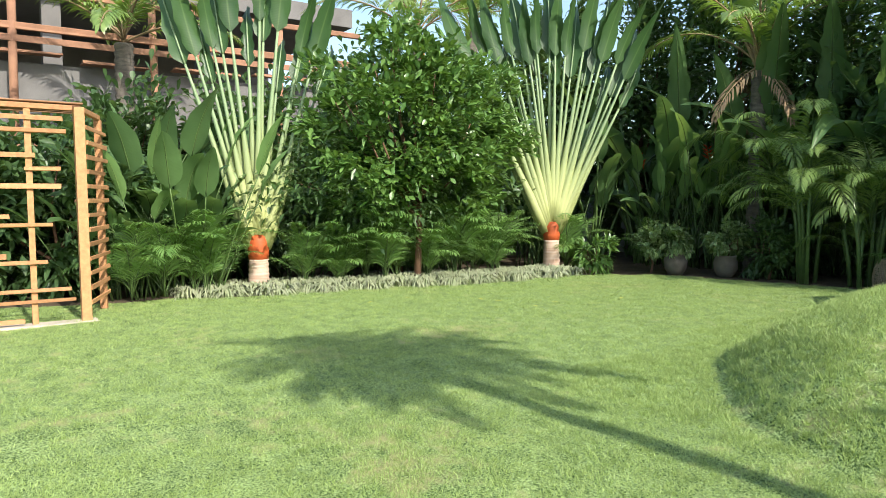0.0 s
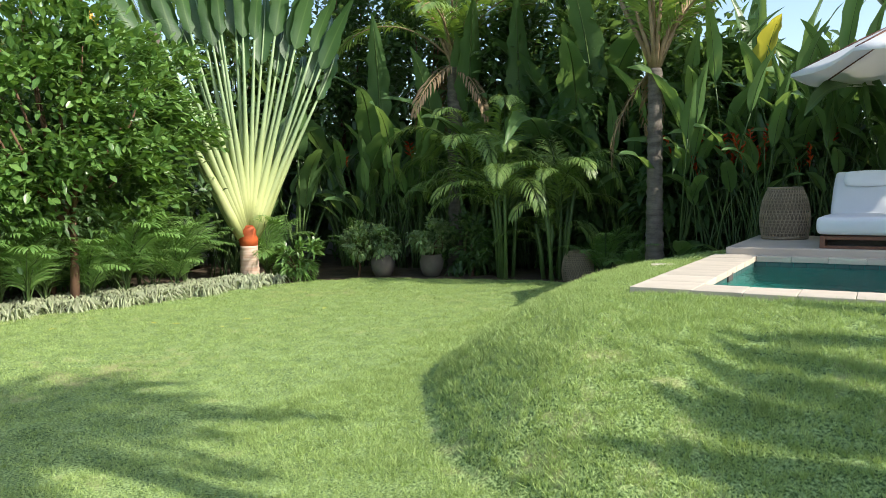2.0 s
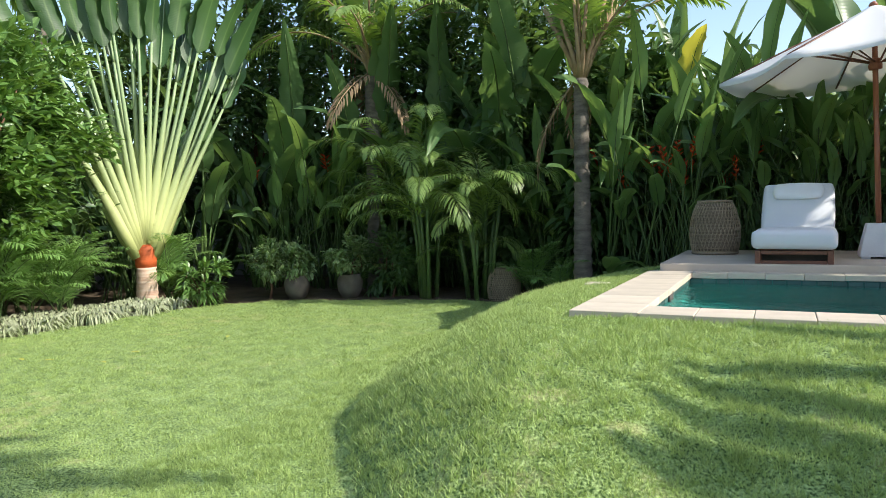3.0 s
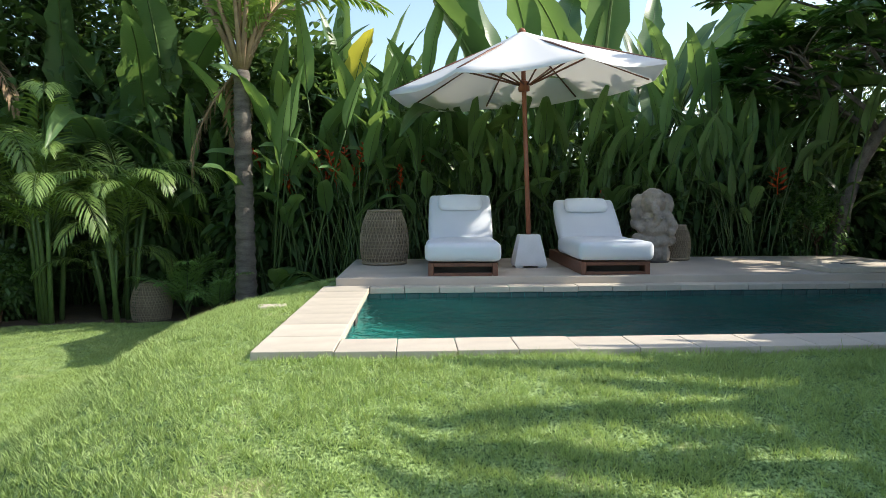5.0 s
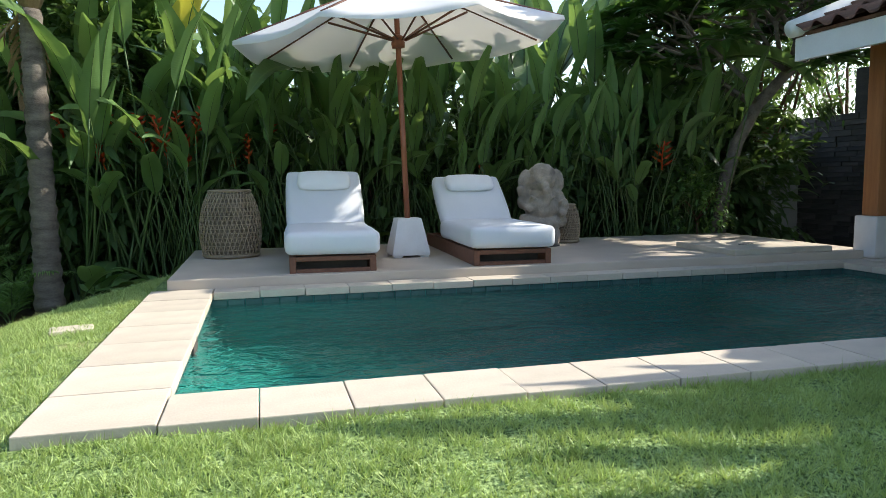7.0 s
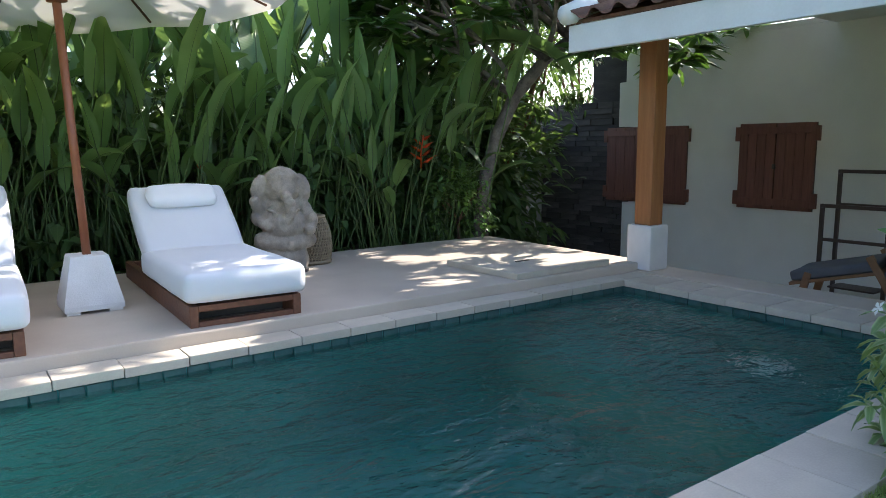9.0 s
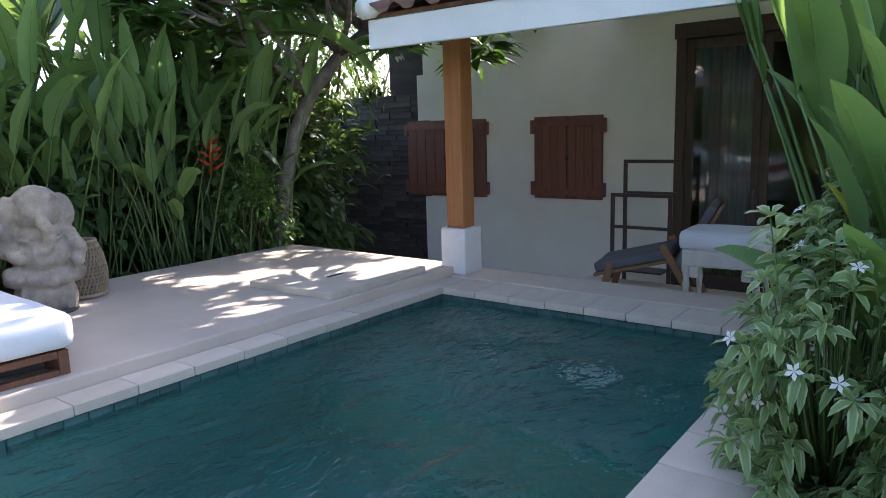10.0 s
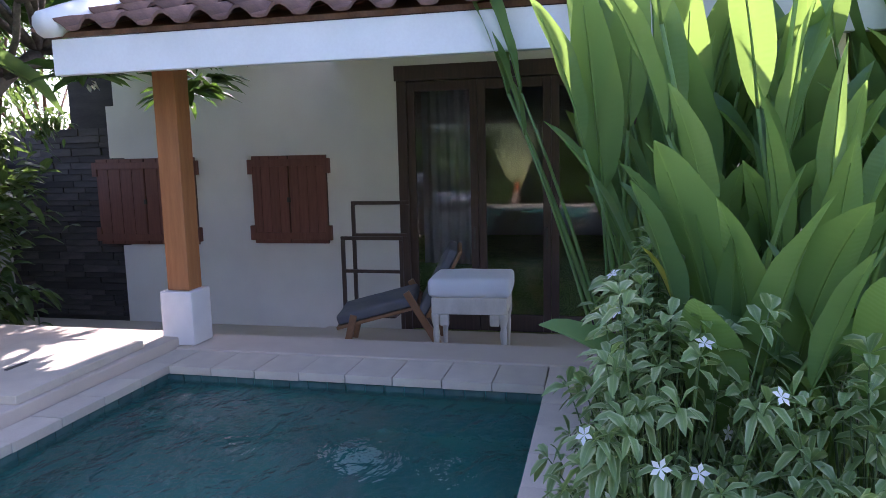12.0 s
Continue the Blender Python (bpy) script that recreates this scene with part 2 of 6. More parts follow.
M_RATTAN = surface("bleached_rattan", (0.36, 0.285, 0.19), (0.22, 0.17, 0.11), 0.7, 12, 120, 0.3, piece=0.15)
M_LINER = surface("basket_liner", (0.24, 0.195, 0.14), (0.15, 0.12, 0.085), 0.9, 7, 90, 0.5)
M_POT = surface("grey_clay_pot", (0.13, 0.11, 0.09), (0.08, 0.068, 0.058), 0.85, 8, 70, 0.4, stain=0.6, stain_col=(0.12, 0.13, 0.09))
M_BAMBOO = surface("sawn_batten", (0.52, 0.27, 0.12), (0.36, 0.17, 0.075), 0.75, 6, 60, 0.3, stretch=(3, 3, 3), piece=0.25)
M_STICKS = surface("split_cane", (0.33, 0.19, 0.1), (0.2, 0.11, 0.06), 0.8, 8, 60, 0.3, piece=0.3)
M_CONC = surface("raw_concrete", (0.2, 0.195, 0.19), (0.13, 0.125, 0.12), 0.95, 1.5, 40, 0.4, stain=0.5, stain_col=(0.16, 0.15, 0.14))
M_BRICKRED = surface("raw_timber", (0.38, 0.2, 0.12), (0.25, 0.13, 0.08), 0.85, 4, 40, 0.3, piece=0.2)
M_CHAIRWOOD = surface("acacia_wood", (0.30, 0.16, 0.08), (0.2, 0.1, 0.05), 0.5, 5, 50, 0.2)
M_GREY = surface("charcoal_fabric", (0.15, 0.155, 0.165), (0.11, 0.115, 0.125), 0.95, 6, 200, 0.3)
M_STOOLW = surface("whitewashed_wood", (0.62, 0.58, 0.52), (0.5, 0.46, 0.4), 0.7, 8, 80, 0.2)
M_TRUNK = surface("palm_trunk_bark", (0.19, 0.165, 0.135), (0.06, 0.05, 0.042), 0.95, 6, 60, 0.8, stretch=(1, 1, 3))
M_TRUNKPALE = surface("pale_ringed_trunk", (0.62, 0.50, 0.40), (0.42, 0.25, 0.17), 0.85, 5, 50, 0.5, stretch=(0.4, 0.4, 6))
M_TRUNKRED = surface("orange_red_sheath", (0.55, 0.115, 0.03), (0.38, 0.07, 0.02), 0.6, 6, 50, 0.3, stretch=(1, 1, 4))
M_BARK = surface("mottled_bark", (0.24, 0.21, 0.18), (0.08, 0.07, 0.06), 0.95, 9, 50, 0.7)
M_TWIG = surface("brown_twig", (0.18, 0.10, 0.06), (0.1, 0.055, 0.035), 0.9)
M_STEM = surface("green_stem", (0.10, 0.16, 0.045), (0.045, 0.085, 0.025), 0.5, 5, 40, 0.2, piece=0.25)
M_DRY = surface("dry_petiole", (0.34, 0.25, 0.15), (0.2, 0.13, 0.07), 0.85, 6, 60, 0.3)
def petiole_material():
    """Waxy leaf stalk: yellow at the foot, turning pale green towards the blade."""
    m = surface("yellow_green_petiole", (0.45, 0.47, 0.20), (0.33, 0.37, 0.14), 0.4, 2, 40, 0.12, stretch=(4, 4, 0.5), piece=0.14)
    n, l = m.node_tree.nodes, m.node_tree.links
    b = n["Principled BSDF"]
    src = b.inputs["Base Color"].links[0].from_socket
    tc, sep, mr, mx = n.new("ShaderNodeTexCoord"), n.new("ShaderNodeSeparateXYZ"), n.new("ShaderNodeMapRange"), n.new("ShaderNodeMix")
    l.new(tc.outputs["Object"], sep.inputs[0]), l.new(sep.outputs[2], mr.inputs[0])
    mr.inputs[1].default_value, mr.inputs[2].default_value = 0.3, 2.2
    mx.data_type = "RGBA"
    l.new(mr.outputs[0], mx.inputs[0]), l.new(src, mx.inputs[6])
    mx.inputs[7].default_value = (0.24, 0.33, 0.17, 1)
    l.new(mx.outputs[2], b.inputs["Base Color"])
    return m


M_FAN = petiole_material()
M_BANANA = leafy("broad_leaf", (0.042, 0.088, 0.036), (0.10, 0.18, 0.065), 0.24, 0.33, 90, (0.24, 0.40, 0.09))
M_HELI = leafy("heliconia_leaf", (0.048, 0.105, 0.04), (0.14, 0.245, 0.08), 0.29, 0.32, 80, (0.31, 0.48, 0.10))
M_CANNA = leafy("canna_leaf", (0.065, 0.14, 0.055), (0.10, 0.195, 0.075), 0.36, 0.4, 60, (0.34, 0.54, 0.10))
M_YELLOW = leafy("yellowing_leaf", (0.36, 0.37, 0.06), (0.45, 0.43, 0.08), 0.4, 0.5, 60, (0.65, 0.58, 0.06))
M_FANLEAF = leafy("fan_palm_leaf", (0.022, 0.06, 0.02), (0.05, 0.11, 0.033), 0.16, 0.42, 140, (0.2, 0.36, 0.05))
M_FROND = leafy("feather_palm_leaf", (0.06, 0.13, 0.035), (0.25, 0.35, 0.11), 0.3, 0.36, 10, (0.34, 0.52, 0.06), True)
M_SMALLPALM = leafy("small_palm_leaf", (0.07, 0.17, 0.045), (0.20, 0.33, 0.10), 0.3, 0.36, 10, (0.24, 0.46, 0.06), True)
M_BUSH = leafy("glossy_bush_leaf", (0.045, 0.12, 0.03), (0.14, 0.25, 0.065), 0.22, 0.3, 20, (0.24, 0.42, 0.05), True)
M_DARKLEAF = leafy("dark_hedge_leaf", (0.028, 0.065, 0.026), (0.075, 0.14, 0.05), 0.28, 0.38, 20, (0.22, 0.36, 0.07), True)
M_SILVER = leafy("variegated_grass", (0.30, 0.37, 0.2), (0.5, 0.54, 0.36), 0.25, 0.5, 10, (0.4, 0.5, 0.2), True, edge=(0.5, 0.53, 0.36))
M_VARIEG = leafy("variegated_leaf", (0.10, 0.19, 0.07), (0.17, 0.27, 0.10), 0.28, 0.42, 20, (0.34, 0.48, 0.14), True, edge=(0.42, 0.48, 0.26))
M_FRANGI = leafy("frangipani_leaf", (0.022, 0.07, 0.018), (0.05, 0.12, 0.025), 0.25, 0.36, 40, (0.16, 0.32, 0.04), True)
M_RED = leafy("red_bract", (0.55, 0.04, 0.012), (0.62, 0.11, 0.02), 0.3, 0.45, 10, (0.8, 0.12, 0.02), True, vein_lift=0.0)
M_WHITEFL = leafy("white_petal", (0.80, 0.80, 0.76), (0.85, 0.84, 0.8), 0.3, 0.5, 10, (0.8, 0.8, 0.74), True, vein_lift=0.0)
M_COCO = surface("yellow_coconut", (0.62, 0.36, 0.05), (0.45, 0.24, 0.04), 0.5)

# ---- building blocks ----
rng = np.random.default_rng(7)


def part(name, mesh, material, parent=None, label="", m=None):
    """One mesh object, under a thing or a part where one is given, at the pose m within it."""
    for mm in (material if isinstance(material, (list, tuple)) else [material]):
        if mesh.materials.find(mm.name) < 0:
            mesh.materials.append(mm)
    ob = new(name, mesh)
    if parent is not None:
        ob.parent = parent
    if m is not None:
        ob.matrix_basis = m
    if label:
        tagged(ob, label)
    return ob


def thing(name, m, label, category, group="", kind=""):
    ob = new(name)
    ob.empty_display_size = 0.1
    ob.matrix_basis = m
    return tagged(ob, label, category, group, kind)


def structure(name, mesh, material, label, category="", m=None):
    return tagged(part(name, mesh, material, None, "", m), label, category or name.replace("_", " "), "", "structure")


class Geo:
    """Gathers points, faces, uv and material numbers for one mesh."""

    def __init__(self):
        self.v, self.f, self.uv, self.mi, self.n = [], [], [], [], 0

    def add(self, v, f, uv=None, mi=0):
        v = np.asarray(v, float)
        self.v.append(v)
        self.uv.append(np.zeros((len(v), 2)) if uv is None else np.asarray(uv, float))
        self.f.extend([tuple(i + self.n for i in q) for q in f])
        self.mi.extend([mi] * len(f))
        self.n += len(v)

    def mesh(self, name, smooth=True):
        me = bpy.data.meshes.new(name)
        v = np.concatenate(self.v)
        me.from_pydata(v.tolist(), [], self.f)
        uv = np.concatenate(self.uv)
        idx = np.empty(len(me.loops), np.int32)
        me.loops.foreach_get("vertex_index", idx)
        lay = me.uv_layers.new(name="uv")
        lay.data.foreach_set("uv", uv[idx].astype(np.float32).ravel())
        me.polygons.foreach_set("material_index", np.array(self.mi, np.int32))
        me.polygons.foreach_set("use_smooth", np.full(len(me.polygons), smooth))
        me.update()
        return me


def fast_mesh(name, v, tris, uv):
    """A large mesh of triangles from arrays."""
    me = bpy.data.meshes.new(name)
    me.vertices.add(len(v))
    me.vertices.foreach_set("co", v.astype(np.float32).ravel())
    me.loops.add(tris.size)
    me.loops.foreach_set("vertex_index", tris.astype(np.int32).ravel())
    me.polygons.add(len(tris))
    me.polygons.foreach_set("loop_start", np.arange(0, tris.size, 3, dtype=np.int32))
    lay = me.uv_layers.new(name="uv")
    lay.data.foreach_set("uv", uv[tris.ravel()].astype(np.float32).ravel())
    me.update()
    me.validate()
    return me


def bm_mesh(bm, name, smooth=False):
    me = bpy.data.meshes.new(name)
    bm.to_mesh(me)
    bm.free()
    if smooth:
        me.polygons.foreach_set("use_smooth", np.full(len(me.polygons), True))
    return me


def box(lo, hi, bevel=0.01, name="block", seg=2, jitter=0.0):
    """A block between two corners with eased edges."""
    bm = bmesh.new()
    lo, hi = Vector(lo), Vector(hi)
    bmesh.ops.create_cube(bm, size=1.0, matrix=Matrix.Translation((lo + hi) / 2) @ Matrix.Diagonal((*(hi - lo), 1)))
    if jitter:
        for v in bm.verts:
            v.co += Vector((random.uniform(-1, 1), random.uniform(-1, 1), random.uniform(-1, 1))) * jitter
    if bevel:
        bmesh.ops.bevel(bm, geom=bm.edges[:], offset=bevel, segments=seg, affect="EDGES", profile=0.6)
    return bm_mesh(bm, name)


def lathe(profile, n=28, name="turned", wobble=0.0):
    g = Geo()
    a = np.linspace(0, 2 * np.pi, n, endpoint=False)
    v, f, uv = [], [], []
    for j, (r, z) in enumerate(profile):
        rr = r * (1 + wobble * np.sin(3 * a + j))
        v.append(np.stack([rr * np.cos(a), rr * np.sin(a), np.full(n, z)], 1))
        uv.append(np.stack([a / (2 * np.pi), np.full(n, z)], 1))
    for j in range(len(profile) - 1):
        for i in range(n):
            k = (i + 1) % n
            f.append((j * n + i, j * n + k, (j + 1) * n + k, (j + 1) * n + i))
    if profile[0][0] > 1e-4:
        f.append(tuple(range(n - 1, -1, -1)))
    if profile[-1][0] > 1e-4:
        f.append(tuple((len(profile) - 1) * n + i for i in range(n)))
    g.add(np.concatenate(v), f, np.concatenate(uv))
    return g.mesh(name)


def tube_into(g, pts, radii, n=6, mi=0):
    pts = np.asarray(pts, float)
    k = len(pts)
    radii = np.broadcast_to(np.asarray(radii, float), (k,))
    t = np.gradient(pts, axis=0)
    t /= np.linalg.norm(t, axis=1)[:, None] + 1e-9
    ref = np.array([0.0, 0.0, 1.0]) if abs(t[:, 2]).mean() < 0.8 else np.array([1.0, 0.0, 0.0])
    u = np.cross(t, ref)
    u /= np.linalg.norm(u, axis=1)[:, None] + 1e-9
    w = np.cross(t, u)
    a = np.linspace(0, 2 * np.pi, n, endpoint=False)
    v = pts[:, None, :] + radii[:, None, None] * (u[:, None, :] * np.cos(a)[None, :, None] + w[:, None, :] * np.sin(a)[None, :, None])
    f = [(j * n + i, (j + 1) * n + i, (j + 1) * n + (i + 1) % n, j * n + (i + 1) % n) for j in range(k - 1) for i in range(n)]
    f += [tuple(range(n)), tuple((k - 1) * n + i for i in range(n - 1, -1, -1))]
    uv = np.stack([np.full((k, n), 0.5), np.repeat(np.linspace(0, 1, k)[:, None], n, 1)], 2).reshape(-1, 2)
    g.add(v.reshape(-1, 3), f, uv, mi)


def spine(length, start, bend, n, side=0.0, power=1.5):
    """Points and directions of a curve in the y-z plane that starts at an angle above the level and bends down."""
    s = np.linspace(0, 1, n)
    ang = np.radians(start - bend * s ** power)
    step = length / (n - 1)
    y = np.concatenate([[0], np.cumsum(np.cos(ang[:-1]) * step)])
    z = np.concatenate([[0], np.cumsum(np.sin(ang[:-1]) * step)])
    x = side * s ** 2 * length
    return np.stack([x, y, z], 1), ang, s


def blade_into(g, length, width, start, bend, n=9, fold=0.25, wave=0.0, side=0.0, shape=0.75, origin=(0, 0, 0), tip=1.2, mi=0, ragged=0.0, seed=0, twist=0.0):
    """A broad leaf blade with a folded midrib and a wavy margin."""
    r = np.random.default_rng(seed)
    p, ang, s = spine(length, start, bend, n, side)
    w = width / 2 * np.sin(np.pi * np.clip(s, 0, 1) ** shape) ** 0.75 * (1 - 0.12 * s ** tip)
    w[0] = width * 0.03
    w[-1] = width * 0.01
    nrm = np.stack([np.zeros(n), -np.sin(ang), np.cos(ang)], 1)
    tw = twist * s
    sx = np.stack([np.cos(tw), np.zeros(n), np.zeros(n)], 1) + nrm * np.sin(tw)[:, None]
    cols = (-1.0, -0.5, 0.0, 0.5, 1.0)
    v, uv = [], []
    for c in cols:
        ww = w * c
        if abs(c) == 1 and ragged:
            ww = ww * (1 - ragged * r.random(n))
        lift = fold * abs(c) ** 1.3 * w + (wave * w * np.sin(s * 17 + 2.5 * c + seed) if abs(c) == 1 else 0)
        v.append(p + sx * ww[:, None] + nrm * lift[:, None])
        uv.append(np.stack([np.full(n, 0.5 + c / 2), s], 1))
    v = np.stack(v, 1).reshape(-1, 3) + np.asarray(origin)
    uv = np.stack(uv, 1).reshape(-1, 2)
    f = [(j * 5 + i, j * 5 + i + 1, (j + 1) * 5 + i + 1, (j + 1) * 5 + i) for j in range(n - 1) for i in range(4)]
    g.add(v, f, uv, mi)


def stalked_leaf(name, stalk, length, width, start, bend, r0=0.018, lean=82, wave=0.12, ragged=0.0, seed=0, fold=0.3, n=10, side=0.0, curve=14, mats=None, shape=0.75, twist=0.0):
    """A leaf stalk with its blade: material 0 the blade, 1 the stalk."""
    g = Geo()
    p, ang, s = spine(stalk, lean, curve, 6)
    tube_into(g, p, np.linspace(r0, r0 * 0.45, 6), 5, 1)
    blade_into(g, length, width, start, bend, n, fold, wave, side, shape, p[-1], 1.2, 0, ragged, seed, twist)
    # the rib goes on below the blade
    q, _, _ = spine(length, start, bend, n, side)
    tube_into(g, q[: n - 2] + p[-1] - np.array([0, 0, r0 * 0.25]), np.linspace(r0 * 0.45, r0 * 0.12, n - 2), 4, 1)
    me = g.mesh(name)
    for mm in mats:
        me.materials.append(mm)
    return me


def frond(name, length, start, bend, pairs, leaf, lw, mats, droop=25, r0=0.012, seed=0, vee=35, bare=0.12, side=0.0, sag=0.35):
    """A feather-palm frond: a rib with leaflets either side. Material 0 the leaflets, 1 the rib."""
    r = np.random.default_rng(seed)
    g = Geo()
    k = 12
    p, ang, s = spine(length, start, bend, k, side)
    tube_into(g, p, np.linspace(r0, r0 * 0.2, k), 4, 1)
    for i in range(pairs):
        t = bare + (1 - bare) * i / (pairs - 1)
        pos = np.array([np.interp(t, s, p[:, c]) for c in range(3)])
        an = np.interp(t, s, ang)
        fw = np.array([0, np.cos(an), np.sin(an)])
        up = np.array([0, -np.sin(an), np.cos(an)])
        ll = leaf * (0.55 + 0.45 * math.sin(math.pi * min(1, 0.15 + 0.9 * t))) * r.uniform(0.88, 1.08)
        if t > 0.85:
            ll *= 1 - 2.6 * (t - 0.85)
        for sd in (-1, 1):
            a1 = np.radians(58 - 30 * t + r.uniform(-6, 6))
            e = np.radians(vee * (1 - 0.5 * t) + r.uniform(-8, 8))
            d = fw * np.cos(a1) + np.sin(a1) * (np.array([sd, 0, 0]) * np.cos(e) + up * np.sin(e))
            d2 = d + np.array([0, 0, -sag]) * r.uniform(0.6, 1.3)
            d2 /= np.linalg.norm(d2)
            d3 = d2 + np.array([0, 0, -sag * 1.3])
            d3 /= np.linalg.norm(d3)
            a = pos + d * ll * 0.05
            b = pos + d * ll * 0.42
            c = b + d2 * ll * 0.33
            e3 = c + d3 * ll * 0.27
            wv = np.cross(d, up)
            wv /= np.linalg.norm(wv) + 1e-9
            w = lw / 2
            v = [a, b - wv * w, b + wv * w, c - wv * w * 0.8, c + wv * w * 0.8, e3]
            uv = [(0.5, 0), (0, 0.4), (1, 0.4), (0, 0.75), (1, 0.75), (0.5, 1)]
            g.add(v, [(0, 1, 2), (1, 3, 4, 2), (3, 5, 4)], uv, 0)
    me = g.mesh(name)
    for mm in mats:
        me.materials.append(mm)
    return me


def leaf_cloud(pos, direction, length, width, seed=0, spread=1.0, fold=0.25, droop=0.3):
    """Many small leaves, each two folded halves. pos, direction: arrays of points and of the ways the leaves point."""
    r = np.random.default_rng(seed)
    n = len(pos)
    d = direction + spread * r.normal(size=(n, 3)) * 0.5
    d /= np.linalg.norm(d, axis=1)[:, None] + 1e-9
    up = np.tile([0.0, 0.0, 1.0], (n, 1)) + 0.35 * r.normal(size=(n, 3))
    sd = np.cross(d, up)
    sd /= np.linalg.norm(sd, axis=1)[:, None] + 1e-9
    nm = np.cross(sd, d)
    L = length * r.uniform(0.65, 1.2, (n, 1))
    W = width * r.uniform(0.75, 1.2, (n, 1)) / 2
    dn = np.array([0, 0, -1.0]) * droop
    base = pos
    mid = pos + d * L * 0.5
    tip = pos + (d + dn) * L
    lo = mid + sd * W + nm * W * fold - d * L * 0.08
    ro = mid - sd * W + nm * W * fold - d * L * 0.08
    l2 = pos + (d + dn * 0.6) * L * 0.78 + sd * W * 0.7 + nm * W * fold * 0.6
    r2 = pos + (d + dn * 0.6) * L * 0.78 - sd * W * 0.7 + nm * W * fold * 0.6
    v = np.stack([base, lo, mid, ro, l2, r2, tip], 1).reshape(-1, 3)
    t = np.array([(0, 2, 1), (0, 3, 2), (1, 2, 4), (2, 3, 5), (2, 6, 4), (2, 5, 6)])
    tris = (np.arange(n)[:, None, None] * 7 + t[None]).reshape(-1, 3)
    uv = np.tile(np.array([(0.5, 0), (1, 0.45), (0.5, 0.5), (0, 0.45), (0.9, 0.78), (0.1, 0.78), (0.5, 1)]), (n, 1))
    return v, tris, uv


def join_leaves(name, chunks, material):
    off, vs, ts, us = 0, [], [], []
    for v, t, u in chunks:
        vs.append(v), ts.append(t + off), us.append(u)
        off += len(v)
    me = fast_mesh(name, np.concatenate(vs), np.concatenate(ts), np.concatenate(us))
    me.materials.append(material)
    return me


def turn(m, yaw=0.0, tilt=0.0, scale=1.0, roll=0.0):
    return m @ Matrix.Rotation(radians(yaw), 4, "Z") @ Matrix.Rotation(radians(tilt), 4, "X") @ Matrix.Rotation(radians(roll), 4, "Y") @ Matrix.Scale(scale, 4)


def at(x, y, z=0.0, yaw=0.0):
    return pose(x, y, z, 0, 0, yaw)

# ---- ground, pool, terrace ----
POOL_X0, POOL_X1, POOL_Y0, POOL_Y1 = -2.0, 3.385, 6.78, 9.22
COPE_Z, DECK_Z, WATER_Z = 0.69, 0.762, 0.598
FOOT = np.array([(30, 3.7), (4, 3.9), (-1.0, 4.1), (-1.98, 4.24), (-2.5, 4.42), (-2.85, 4.7), (-3.2, 5.08), (-3.62, 5.66), (-3.88, 6.33), (-4.05, 7.2), (-4.12, 8.2), (-4.02, 9.2), (-3.75, 10.2), (-3.4, 11.0), (-3.15, 12.0), (-3.1, 16.0), (30, 16.0)])
BED = np.array([(-10.7, 0.2), (-10.32, 2.1), (-10.3, 2.95), (-9.88, 3.7), (-9.85, 4.6), (-9.7, 5.45), (-9.42, 6.45), (-9.2, 7.4), (-9.12, 8.3), (-9.02, 9.3), (-8.85, 10.2), (-8.2, 10.75), (-7.2, 11.15), (-6.2, 11.5), (-5.2, 11.68), (-4.4, 11.65), (-3.6, 11.3), (-2.7, 10.9), (-2.3, 10.9)])


def poly_distance(px, py, poly):
    d = np.full(px.shape, 1e9)
    for (ax, ay), (bx, by) in zip(poly[:-1], poly[1:]):
        ux, uy = bx - ax, by - ay
        t = np.clip(((px - ax) * ux + (py - ay) * uy) / (ux * ux + uy * uy), 0, 1)
        d = np.minimum(d, np.hypot(px - ax - t * ux, py - ay - t * uy))
    return d


def inside(px, py, poly):
    res = np.zeros(px.shape, bool)
    j = len(poly) - 1
    for i in range(len(poly)):
        (xi, yi), (xj, yj) = poly[i], poly[j]
        cr = ((yi > py) != (yj > py)) & (px < (xj - xi) * (py - yi) / (yj - yi + 1e-12) + xi)
        res ^= cr
        j = i
    return res


def ground_z(px, py):
    """Level lawn with a turfed bank that rises round the pool."""
    d = poly_distance(px, py, FOOT[:-1])
    w = np.where(px < -2.4, 1.5, np.clip(1.5 + (px + 2.4) * 0.9, 1.5, 2.3))
    u = np.clip(d / w, 0, 1)
    e = np.where(px < -2.4, 2.2, np.clip(2.2 - (px + 2.4) * 0.7, 1.55, 2.2))
    rise = 0.655 * (1 - (1 - u) ** e)
    z = np.where(inside(px, py, FOOT), rise, 0.0)
    return z + 0.012 * np.sin(px * 2.3 + 0.7) * np.sin(py * 1.9) + 0.006 * np.sin(px * 7.1) * np.sin(py * 6.3 + 1)


BED_POLY = np.concatenate([BED, np.array([(-2.3, 11.5), (20, 11.5), (20, 40), (-40, 40), (-40, -2), (-10.7, -2)])])


